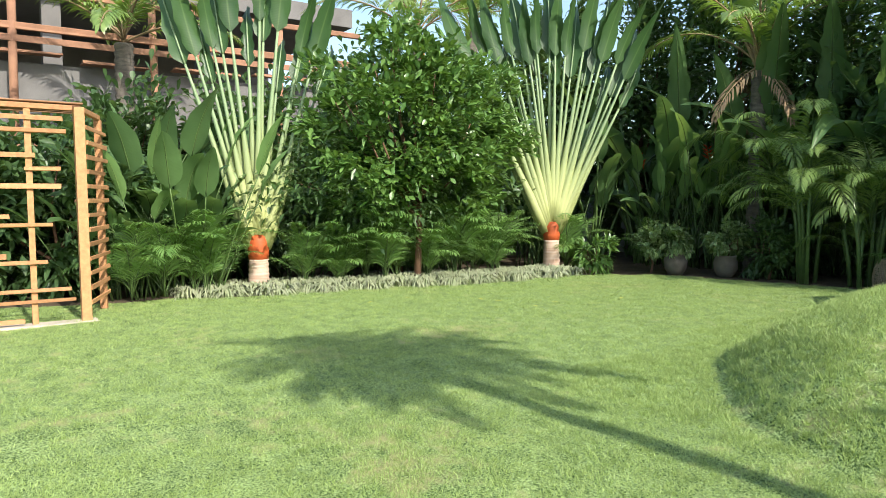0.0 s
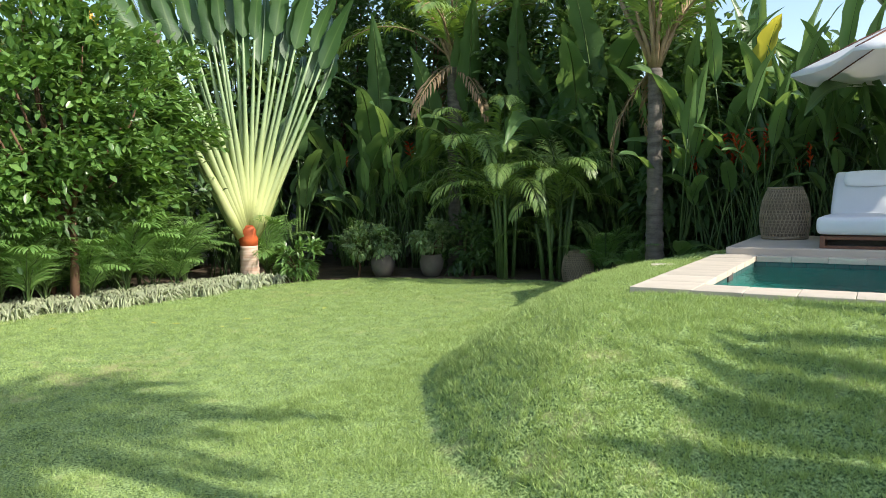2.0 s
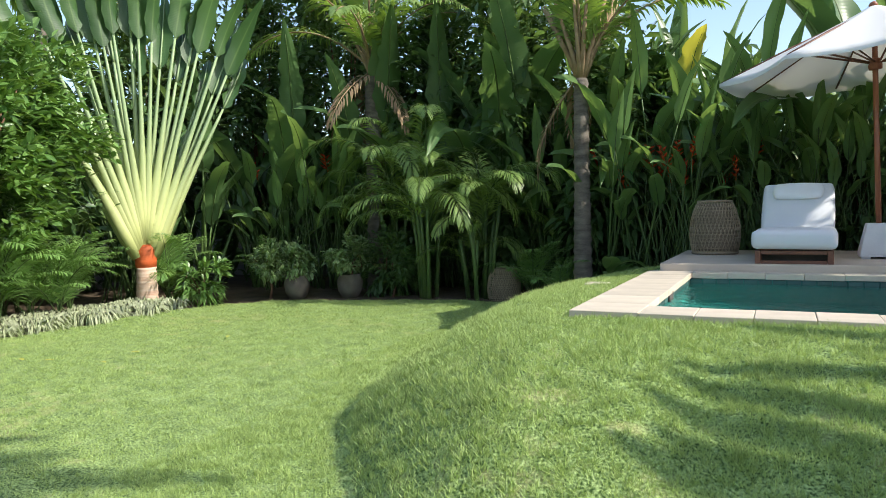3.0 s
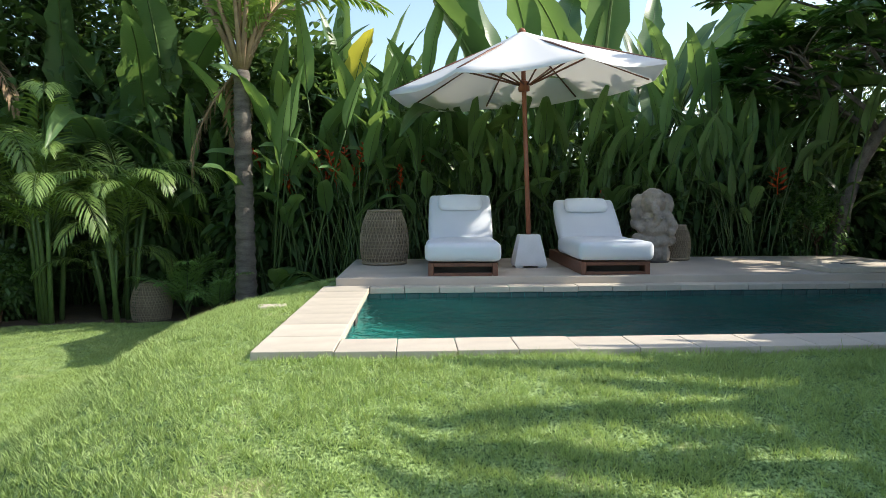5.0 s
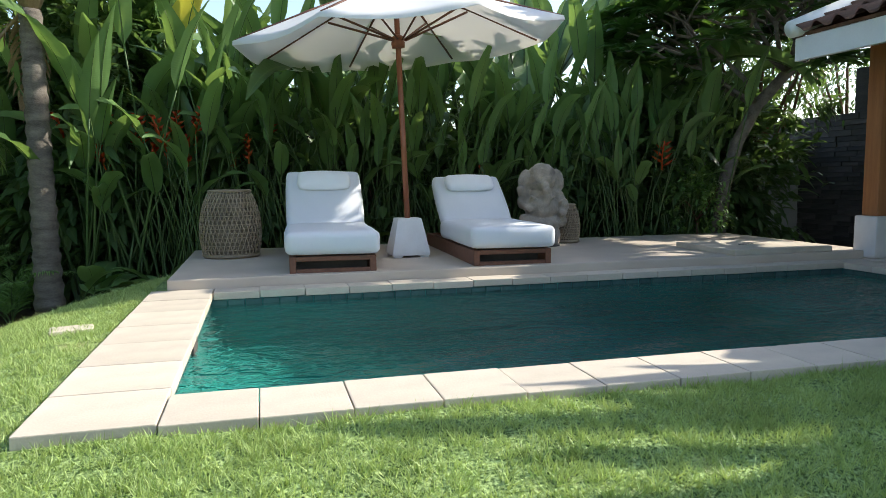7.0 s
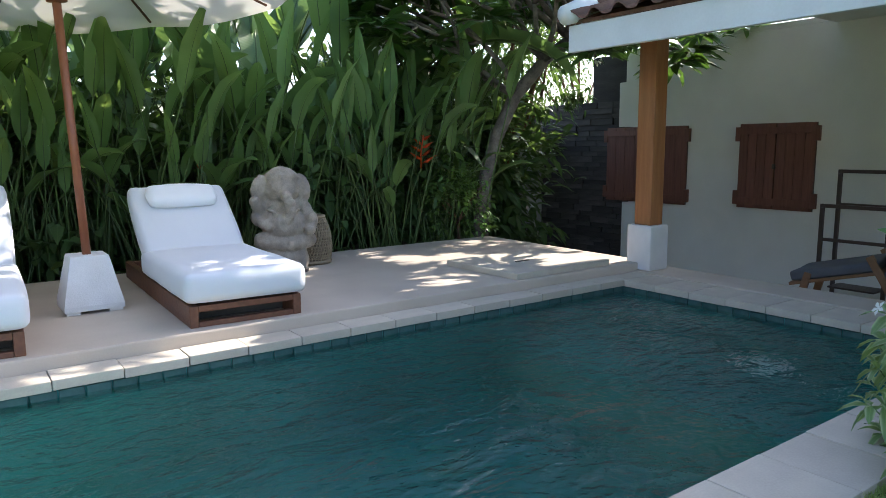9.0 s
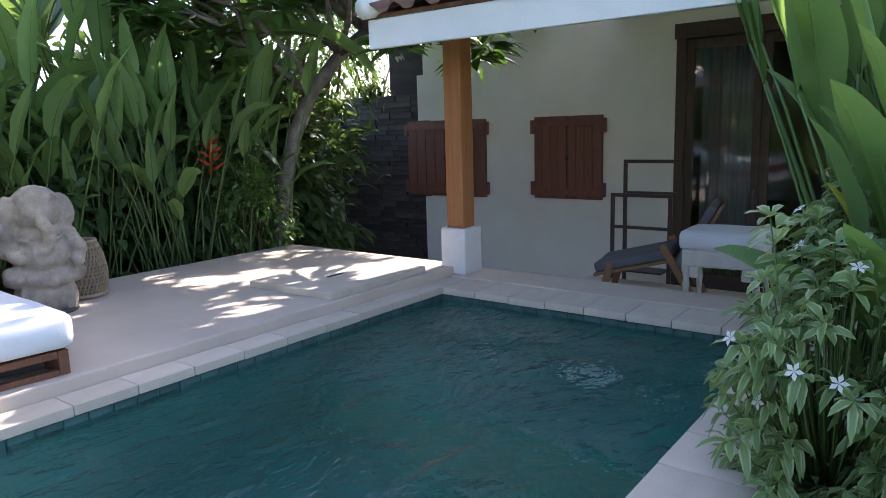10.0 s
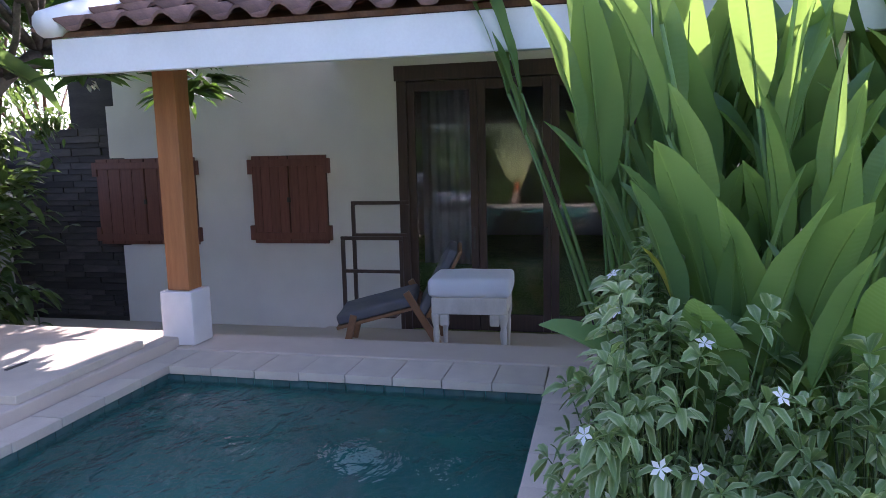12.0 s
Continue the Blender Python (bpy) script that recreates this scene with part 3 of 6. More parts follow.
def make_ground():
    dense_x, dense_y = np.arange(-11, 4.21, 0.09), np.arange(-1.5, 12.51, 0.09)
    xs = np.concatenate([[-900, -300, -100, -50, -30, -22, -17, -14, -12], dense_x, [4.6, 5.5, 7, 7.55, 7.7, 9, 12, 18, 30, 60, 120, 300, 900]])
    ys = np.concatenate([[-900, -300, -100, -40, -20, -12, -8, -5, -3.5, -2.3], dense_y, [13, 14, 15.5, 18, 24, 40, 80, 200, 900]])
    gx, gy = np.meshgrid(xs, ys, indexing="ij")
    gz = ground_z(gx, gy)
    pit = ((gx > -2.25) & (gx < 4.3) & (gy > 6.62) & (gy < 11.5)) | ((gx > 4.03) & (gx < 7.6) & (gy > 1.95) & (gy < 16.3))
    gz = np.where(pit, -1.2, gz)
    nx, ny = gx.shape
    v = np.stack([gx, gy, gz], 2).reshape(-1, 3)
    i, j = np.meshgrid(np.arange(nx - 1), np.arange(ny - 1), indexing="ij")
    a = (i * ny + j).ravel()
    f = np.stack([a, a + ny, a + ny + 1, a + 1], 1)
    me = bpy.data.meshes.new("ground")
    me.from_pydata(v.tolist(), [], f.tolist())
    cx, cy = v[f].mean(1)[:, 0], v[f].mean(1)[:, 1]
    bed = inside(cx, cy, BED_POLY)
    me.materials.append(M_LAWN), me.materials.append(M_SOIL)
    me.polygons.foreach_set("material_index", bed.astype(np.int32))
    me.polygons.foreach_set("use_smooth", np.full(len(me.polygons), True))
    me.update()
    return tagged(new("ground", me), "short mown green lawn with a turfed bank and soil beds", "ground", "", "structure")


make_ground()


DRY = ((-4.43, 1.7, 0.16), (-4.28, 1.92, 0.16), (-3.86, 1.41, 0.2), (-2.98, 2.5, 0.13), (-3.91, 3.52, 0.12), (-5.15, 2.98, 0.1), (-4.79, 0.78, 0.2))


def make_grass():
    """Short blades over the lawn, thicker along the strip that the walk passes."""
    chunks = []
    for x0, x1, y0, y1, dens, h, w in ((-10.4, -4.3, 0.2, 11.6, 4600, 0.028, 0.0065), (-4.3, 3.4, 1.9, 4.2, 11000, 0.030, 0.0046), (-4.3, 3.4, 4.2, 6.75, 15500, 0.034, 0.0056), (-4.7, -2.2, 6.75, 11.4, 9500, 0.034, 0.006), (-4.3, -0.6, 0.4, 1.9, 11500, 0.028, 0.005), (0.5, 3.4, 5.0, 6.5, 2500, 0.05, 0.007)):
        n = int((x1 - x0) * (y1 - y0) * dens)
        tuft = 9 if h > 0.032 else 4
        tx, ty = rng.uniform(x0, x1, n // tuft), rng.uniform(y0, y1, n // tuft)
        ox, oy = rng.normal(0, 0.011, (n // tuft, tuft)), rng.normal(0, 0.011, (n // tuft, tuft))
        th = np.repeat(rng.uniform(0.6, 1.35, n // tuft), tuft)
        x, y, ox, oy = (tx[:, None] + ox).ravel(), (ty[:, None] + oy).ravel(), ox.ravel(), oy.ravel()
        n = len(x)
        keep = ~inside(x, y, BED_POLY) & ~((x > -2.43) & (y > 6.46))
        for px, py, pr in DRY:
            keep &= rng.random(n) > 0.75 * np.exp(-((x - px) ** 2 + (y - py) ** 2) / pr ** 2)
        x, y, ox, oy, th = x[keep], y[keep], ox[keep], oy[keep], th[keep]
        n = len(x)
        z = ground_z(x, y) - 0.004
        clump = 0.7 + 0.45 * np.sin(x * 9 + 2 * np.sin(y * 7)) * np.sin(y * 11 + 1.5 * np.sin(x * 5)) + 0.4 * np.sin(x * 41 + 3 * np.sin(y * 13)) * np.sin(y * 37 + 3 * np.sin(x * 17))
        hh = h * th * rng.uniform(0.55, 1.25, n) * (0.55 + 0.5 * clump) * np.where(z > 0.05, 1.0, 0.9)
        a = rng.uniform(0, 2 * np.pi, n)
        lean = rng.normal(0, 0.35, (n, 2)) + np.stack([ox, oy], 1) * 45
        b = np.stack([x, y, z], 1)
        s = np.stack([np.cos(a), np.sin(a), np.zeros(n)], 1) * (w / 2) * rng.uniform(0.7, 1.3, (n, 1))
        tip = b + np.stack([lean[:, 0] * hh, lean[:, 1] * hh, hh], 1)
        v = np.stack([b - s, b + s, tip], 1).reshape(-1, 3)
        uv = np.tile(np.array([(0, 0), (1, 0), (0.5, 1)]), (n, 1))
        chunks.append((v, np.arange(3 * n).reshape(-1, 3), uv))
    me = join_leaves("grass", chunks, M_BLADE)
    tagged(new("grass", me), "short dense bright green mown lawn grass", "grass", "", "stuff")


make_grass()

# pool shell: floor and four walls with thickness
bm = bmesh.new()
for lo, hi in (((POOL_X0 - 0.2, POOL_Y0 - 0.2, -1.1), (POOL_X1 + 0.2, POOL_Y1 + 0.2, -0.75)),
               ((POOL_X0 - 0.2, POOL_Y0 - 0.2, -0.75), (POOL_X0 - 0.012, POOL_Y1 + 0.2, 0.64)),
               ((POOL_X1 + 0.012, POOL_Y0 - 0.2, -0.75), (POOL_X1 + 0.2, POOL_Y1 + 0.2, 0.64)),
               ((POOL_X0 - 0.012, POOL_Y0 - 0.2, -0.75), (POOL_X1 + 0.012, POOL_Y0 - 0.012, 0.64)),
               ((POOL_X0 - 0.012, POOL_Y1 + 0.012, -0.75), (POOL_X1 + 0.012, POOL_Y1 + 0.2, 0.64))):
    lo, hi = Vector(lo), Vector(hi)
    bmesh.ops.create_cube(bm, size=1.0, matrix=Matrix.Translation((lo + hi) / 2) @ Matrix.Diagonal((*(hi - lo), 1)))
pool = structure("pool", bm_mesh(bm, "pool"), M_POOL, "rectangular swimming pool with deep green walls and floor", "pool")
# submerged ledge along the far end and the light niche on it
part("ledge", box((3.05, POOL_Y0 + 0.02, -0.75), (POOL_X1 - 0.002, POOL_Y1 - 0.02, 0.34), 0.02), M_POOL, pool)
part("shelf", box((2.0, POOL_Y0 + 0.02, -0.75), (3.048, POOL_Y1 - 0.02, 0.12), 0.02), M_POOL, pool)
part("pool_drain", lathe([(0.13, 0), (0.145, 0.012), (0.13, 0.025), (0.06, 0.03), (0.001, 0.03)], 24), M_UBASE, pool, "round white underwater fitting", at(2.9, 7.74, 0.124))
part("inlet", lathe([(0.035, 0), (0.04, 0.01), (0.001, 0.012)], 14), M_FASCIA, pool, "small white inlet cap", at(2.85, 7.25, 0.124))
part("inlet", lathe([(0.035, 0), (0.04, 0.01), (0.001, 0.012)], 14), M_FASCIA, pool, "small white inlet cap", at(2.9, 8.5, 0.124))
part("skimmer", box((POOL_X0 - 0.01, 7.80, 0.545), (POOL_X0 + 0.02, 8.0, 0.66), 0.006), M_STATUE_BASE, pool, "dark skimmer mouth in the pool wall")
# water
n = 60
g = Geo()
wx, wy = np.meshgrid(np.linspace(POOL_X0 + 0.004, POOL_X1 - 0.004, n), np.linspace(POOL_Y0 + 0.004, POOL_Y1 - 0.004, n), indexing="ij")
wz = WATER_Z + 0.002 * np.sin(wx * 5 + 2 * np.sin(wy * 3)) * np.sin(wy * 7)
g.add(np.stack([wx, wy, wz], 2).reshape(-1, 3), [(i * n + j, (i + 1) * n + j, (i + 1) * n + j + 1, i * n + j + 1) for i in range(n - 1) for j in range(n - 1)])
water = structure("water", g.mesh("water"), M_WATER, "rippling clear teal pool water", "water")
water.visible_shadow = False

# terrace behind the pool, floor of the porch
deck = structure("floor_terrace", box((-2.3, 9.40, 0.3), (3.95, 11.62, DECK_Z), 0.012), M_DECK, "smooth beige stone terrace beside the pool", "terrace")
structure("floor_ledge", box((3.735, 2.0, -0.1), (4.14, 9.395, 0.70), 0.012), M_DECK, "smooth stone ledge between pool coping and porch", "ledge")
porch = structure("floor_porch", box((4.145, 2.0, -0.4), (6.0, 9.2, 0.30), 0.012), M_DECK, "worn grey-beige stone porch floor", "floor")
part("floor_lower", box((6.005, 2.0, -0.4), (7.44, 9.2, -0.1), 0.01), M_DECK, porch)
part("floor_side", box((3.955, 9.205, -0.4), (7.44, 16.3, -0.1), 0.01), M_DECK, porch)
manhole = thing("access_cover", at(2.9, 9.86, DECK_Z, 2), "pale stone access slab lying on the terrace", "cover")
part("slab", box((-0.5, -0.42, 0.0), (0.58, 0.44, 0.05), 0.007), M_COPING, manhole)
part("finger_slot", box((-0.12, -0.02, 0.049), (0.04, 0.005, 0.056), 0.002), M_STATUE_BASE, manhole)

# ---- house with porch ----
WX = 7.44
FLOOR_Z, WALL_Z = -0.1, 3.16
DOOR_Y0, DOOR_Y1, DOOR_H = 5.3, 8.84, 3.01


TEETH = ((-0.4, 0.91, 12.62), (0.91, 2.04, 12.5), (2.04, 2.7, 12.72), (2.7, WALL_Z, 12.6))


def front_wall():
    """The wall between doorway and corner as one prism, with a toothed end against the slate."""
    out = [(DOOR_Y1, -0.4)]
    for a, b, y in TEETH:
        out += [(y, a), (y, b)]
    out.append((DOOR_Y1, WALL_Z))
    n = len(out)
    g = Geo()
    v = [(WX, y, z) for y, z in out] + [(WX + 0.2, y, z) for y, z in out]
    g.add(v, [tuple(range(n)), tuple(range(2 * n - 1, n - 1, -1))] + [(i, n + i, n + (i + 1) % n, (i + 1) % n) for i in range(n)])
    return g.mesh("wall_house", False)


structure("wall_house", front_wall(), M_WALL, "white rendered house wall under the porch", "wall")
structure("wall_lintel", box((WX, DOOR_Y0, DOOR_H), (WX + 0.2, DOOR_Y1, WALL_Z), 0), M_WALL, "white rendered wall above the glass door", "wall")
structure("wall_house_2", box((WX, 1.0, -0.4), (WX + 0.2, DOOR_Y0, WALL_Z), 0), M_WALL, "white rendered house wall beyond the glass door", "wall")
bm = bmesh.new()
for lo, hi in (((WX + 3.5, 1.0, -0.4), (WX + 3.7, 11.4, WALL_Z)), ((WX + 0.2, 1.0, -0.4), (WX + 3.5, 1.2, WALL_Z)), ((WX + 0.2, 11.2, -0.4), (WX + 3.5, 11.4, WALL_Z)), ((WX + 0.2, 1.0, -0.4), (WX + 3.5, 11.4, FLOOR_Z))):
    lo, hi = Vector(lo), Vector(hi)
    bmesh.ops.create_cube(bm, size=1.0, matrix=Matrix.Translation((lo + hi) / 2) @ Matrix.Diagonal((*(hi - lo), 1)))
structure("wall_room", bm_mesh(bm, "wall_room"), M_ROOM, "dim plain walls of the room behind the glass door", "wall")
structure("ceiling_room", box((WX + 0.002, 1.0, WALL_Z + 0.004), (WX + 3.7, 11.4, WALL_Z + 0.07), 0), M_WALL, "white ceiling of the room", "ceiling")
structure("ceiling_porch", box((4.2, 2.0, WALL_Z - 0.02), (WX - 0.004, 9.60, WALL_Z + 0.03), 0), M_WALL, "white boarded porch ceiling", "ceiling")

# porch post on its plinth
post = thing("porch_post", at(3.915, 9.40, 0.70), "orange-brown oiled timber post on a white plinth", "post")
part("plinth", box((-0.125, -0.125, 0.0), (0.115, 0.125, 0.385), 0.012), M_UBASE, post, "white rendered plinth")
part("shaft", box((-0.085, -0.085, 0.385), (0.08, 0.085, 1.99), 0.01), M_POST, post)
post2 = copy_thing(post, at(3.92, 4.6, 0.70))

EAVE_X, EAVE_Y, EAVE_Z = 3.19, 9.69, 2.51
PITCH = 0.39
# eaves: white fascia, tie beam, clay tiles on rafters
eave = structure("trim_fascia", box((EAVE_X, 2.0, EAVE_Z), (EAVE_X + 0.055, EAVE_Y, EAVE_Z + 0.21), 0.008), M_FASCIA, "white painted fascia board along the eaves", "fascia")
g = Geo()
V0, V1 = EAVE_X + 0.056, 8.0
g.add([(x, y, EAVE_Z + dz + (x - V0) * PITCH) for y in (EAVE_Y - 0.05, EAVE_Y) for x, dz in ((V0, 0.0), (V1, 0.0), (V1, 0.21), (V0, 0.21))], [(0, 1, 2, 3), (7, 6, 5, 4), (0, 4, 5, 1), (1, 5, 6, 2), (2, 6, 7, 3), (3, 7, 4, 0)])
part("fascia_end", g.mesh("fascia_end", False), M_FASCIA, eave)
part("soffit_beam", box((3.82, 2.0, 2.695), (4.01, 9.55, 2.925), 0.01), M_DOORWOOD, eave, "dark timber beam over the posts")
g = Geo()
RX, RY, RZ = EAVE_X + 0.03, EAVE_Y + 0.01, EAVE_Z + 0.25
g.add([(RX, 2.0, RZ), (RX, RY, RZ), (9.2, RY, RZ + (9.2 - RX) * PITCH), (9.2, 2.0, RZ + (9.2 - RX) * PITCH), (RX, 2.0, RZ - 0.03), (RX, RY, RZ - 0.03), (9.2, RY, RZ - 0.03 + (9.2 - RX) * PITCH), (9.2, 2.0, RZ - 0.03 + (9.2 - RX) * PITCH)], [(0, 1, 2, 3), (7, 6, 5, 4), (0, 4, 5, 1), (1, 5, 6, 2), (2, 6, 7, 3), (3, 7, 4, 0)])
roof = structure("roof", g.mesh("roof", False), M_ROOF, "low-pitched clay tile roof over the porch", "roof")


def roof_tile():
    """A wavy pantile, half-round over a flat pan."""
    g = Geo()
    n, w, L = 9, 0.24, 0.36
    u = np.linspace(0, 1, n)
    prof = np.where(u < 0.62, 0.055 * np.sin(np.pi * u / 0.62), -0.008 * np.sin(np.pi * (u - 0.62) / 0.38))
    y = (u - 0.5) * w
    top0 = np.stack([np.zeros(n), y, prof + 0.03], 1)
    top1 = np.stack([np.full(n, L), y, prof], 1)
    bot0 = top0 - np.array([0, 0, 0.02])
    v = np.concatenate([top0, top1, bot0])
    f = [(i, n + i, n + i + 1, i + 1) for i in range(n - 1)] + [(2 * n + i, i, i + 1, 2 * n + i + 1) for i in range(n - 1)]
    g.add(v, f)
    me = g.mesh("tile")
    me.materials.append(M_ROOF)
    return me


rt = roof_tile()
slope = math.degrees(math.atan(PITCH))
for row in range(7):
    for col in range(33):
        x = EAVE_X - 0.06 + row * 0.29
        part("tile", rt, M_ROOF, roof, "", pose(x, EAVE_Y - 0.05 - col * 0.235, EAVE_Z + 0.235 + row * 0.29 * PITCH, random.uniform(-1.5, 1.5), -slope, random.uniform(-1.2, 1.2)))
# rounded hip-end cap at the corner
g = Geo()
tube_into(g, [(EAVE_X - 0.08, EAVE_Y - 0.03, RZ + 0.03)] + [(q, EAVE_Y - 0.03, RZ + 0.06 + (q - RX) * PITCH) for q in (3.3, 3.9, 5.4, 7.2)], [0.08, 0.095, 0.095, 0.095, 0.095], 10)
part("hip_cap", g.mesh("hip_cap"), M_FASCIA, roof, "white rounded verge cap")

# shuttered windows
def shuttered(name, y0, y1, z0, z1):
    ob = tagged(part(name, box((WX - 0.012, y0, z0), (WX - 0.001, y1, z1), 0.002), M_DOORWOOD), "closed red-brown wooden window shutters on the wall", "window", "", "structure")
    w = (y1 - y0) / 2
    for k in range(2):
        a = y0 + k * w
        leaf = part("shutter", box((WX - 0.032, a + 0.005, z0), (WX - 0.013, a + w - 0.005, z1), 0.004), M_SHUT, ob)
        for q in range(4):
            part("board", box((WX - 0.042, a + 0.008 + q * (w - 0.016) / 4, z0 + 0.01), (WX - 0.033, a + 0.005 + (q + 1) * (w - 0.016) / 4 - 0.003, z1 - 0.01), 0.003), M_SHUT, leaf)
    for z in (z0 + 0.09, z1 - 0.17):
        for a, b in ((y0 - 0.045, y0 + 0.03), (y1 - 0.03, y1 + 0.045)):
            part("hinge_block", box((WX - 0.055, a, z - 0.05), (WX - 0.001, b, z + 0.13), 0.006), M_SHUT, ob)
    for z in (z0 + 0.05, z1 - 0.13):
        part("batten", box((WX - 0.054, y0 - 0.03, z), (WX - 0.043, y1 + 0.03, z + 0.085), 0.004), M_SHUT, ob)
    part("latch", box((WX - 0.062, (y0 + y1) / 2 - 0.02, (z0 + z1) / 2 - 0.03), (WX - 0.044, (y0 + y1) / 2 + 0.02, (z0 + z1) / 2 + 0.03), 0.004), M_STATUE_BASE, ob, "dark iron latch")
    return ob


shuttered("window_1", 9.73, 10.71, 0.955, 2.025)
shuttered("window_2", 11.49, 12.92, 0.93, 2.03)

# glazed double door
door = structure("door_1", box((WX + 0.01, DOOR_Y1 - 0.11, FLOOR_Z), (WX + 0.19, DOOR_Y1, DOOR_H), 0.005), M_DOORWOOD, "dark timber glazed sliding door to the house", "door")
part("door_frame", box((WX + 0.01, DOOR_Y0, FLOOR_Z), (WX + 0.19, DOOR_Y0 + 0.11, DOOR_H), 0.005), M_DOORWOOD, door)
part("door_head", box((WX - 0.012, DOOR_Y0 - 0.02, DOOR_H - 0.17), (WX + 0.18, DOOR_Y1 + 0.02, DOOR_H), 0.005), M_DOORWOOD, door)
for k in range(4):
    a = DOOR_Y0 + 0.11 + k * (DOOR_Y1 - DOOR_Y0 - 0.22) / 4
    w = (DOOR_Y1 - DOOR_Y0 - 0.22) / 4
    leaf = part("door_leaf", box((WX + 0.05, a + 0.003, FLOOR_Z + 0.02), (WX + 0.10, a + 0.09, DOOR_H - 0.18), 0.004), M_DOORWOOD, door)
    part("stile", box((WX + 0.05, a + w - 0.09, FLOOR_Z + 0.02), (WX + 0.10, a + w - 0.003, DOOR_H - 0.18), 0.004), M_DOORWOOD, leaf)
    for z0, z1 in ((FLOOR_Z + 0.02, FLOOR_Z + 0.22), (DOOR_H - 0.29, DOOR_H - 0.18)):
        part("rail", box((WX + 0.052, a + 0.092, z0), (WX + 0.098, a + w - 0.092, z1), 0.004), M_DOORWOOD, leaf)
    part("pane", box((WX + 0.070, a + 0.091, FLOOR_Z + 0.221), (WX + 0.078, a + w - 0.091, DOOR_H - 0.291), 0), M_GLASS, leaf)
    part("door_handle", box((WX + 0.02, a + 0.035, 0.9), (WX + 0.049, a + 0.06, 1.15), 0.006), M_STATUE_BASE, leaf, "dark pull handle")
cur = Geo()
cy = np.linspace(7.9, 8.65, 60)
cx = WX + 0.45 + 0.035 * np.sin(cy * 55)
cv = np.concatenate([np.stack([cx, cy, np.full(60, FLOOR_Z + 0.02)], 1), np.stack([cx, cy, np.full(60, 2.95)], 1)])
cur.add(cv, [(i, i + 1, 61 + i, 60 + i) for i in range(59)])
tagged(part("curtain", cur.mesh("curtain"), M_CURTAIN), "pale grey curtain hanging behind the glass door", "curtain")

# slate-clad garden wall beyond the house corner
slate = structure("wall_slate", box((WX + 0.06, 12.3, -0.3), (WX + 0.3, 17.2, 2.36), 0.0), M_STATUE_BASE, "dark slate-clad garden wall in uneven courses", "wall")
structure("wall_slate_pier", box((WX + 0.05, 12.35, 2.365), (WX + 0.31, 13.3, 3.12), 0.0), M_SLATE, "dark slate pier at the house corner", "wall")
z = -0.05
while z < 2.34:
    h = random.choice((0.07, 0.085, 0.10))
    y = 12.32
    while y < 17.0:
        w = random.uniform(0.25, 0.6)
        part("stone", box((-0.02 - random.uniform(0, 0.022), -w / 2 + 0.003, -h / 2 + 0.002), (0.03, w / 2 - 0.003, h / 2 - 0.002), 0.004, "stone", 1), M_SLATE, slate, "", pose(WX + 0.05, y + w / 2, z + h / 2))
        y += w
    z += h
# rendered fence wall behind the planting
structure("wall_fence", box((-16, 14.4, -0.2), (WX + 0.05, 14.55, 2.1), 0.01), M_FENCE, "weathered grey garden wall behind the planting", "wall")
structure("wall_fence_side", box((-14.4, -4, -0.2), (-14.2, 14.4, 2.2), 0.01), M_FENCE, "weathered grey boundary wall behind the planting", "wall")

# ---- terrace furniture ----
def soft_box(lo, hi, bevel, name="cushion", puff=0.012, cuts=7):
    """A padded block: rounded edges, slightly swollen and uneven faces."""
    bm = bmesh.new()
    lo, hi = Vector(lo), Vector(hi)
    bmesh.ops.create_cube(bm, size=1.0, matrix=Matrix.Translation((lo + hi) / 2) @ Matrix.Diagonal((*(hi - lo), 1)))
    bmesh.ops.bevel(bm, geom=bm.edges[:], offset=bevel, segments=3, affect="EDGES", profile=0.55)
    bmesh.ops.subdivide_edges(bm, edges=[e for e in bm.edges if e.calc_length() > 0.12], cuts=cuts, use_grid_fill=True)
    c, d = (lo + hi) / 2, (hi - lo) / 2
    for v in bm.verts:
        q = v.co - c
        a = [max(0.0, 1 - (abs(q[i]) / d[i]) ** 2) for i in range(3)]
        v.co += Vector((q.x / d.x * a[1] * a[2], q.y / d.y * a[0] * a[2], q.z / d.z * a[0] * a[1])) * puff
        v.co += Vector((0, 0, 1)) * 0.006 * noise.noise(v.co * 4.0)
    return bm_mesh(bm, name, True)


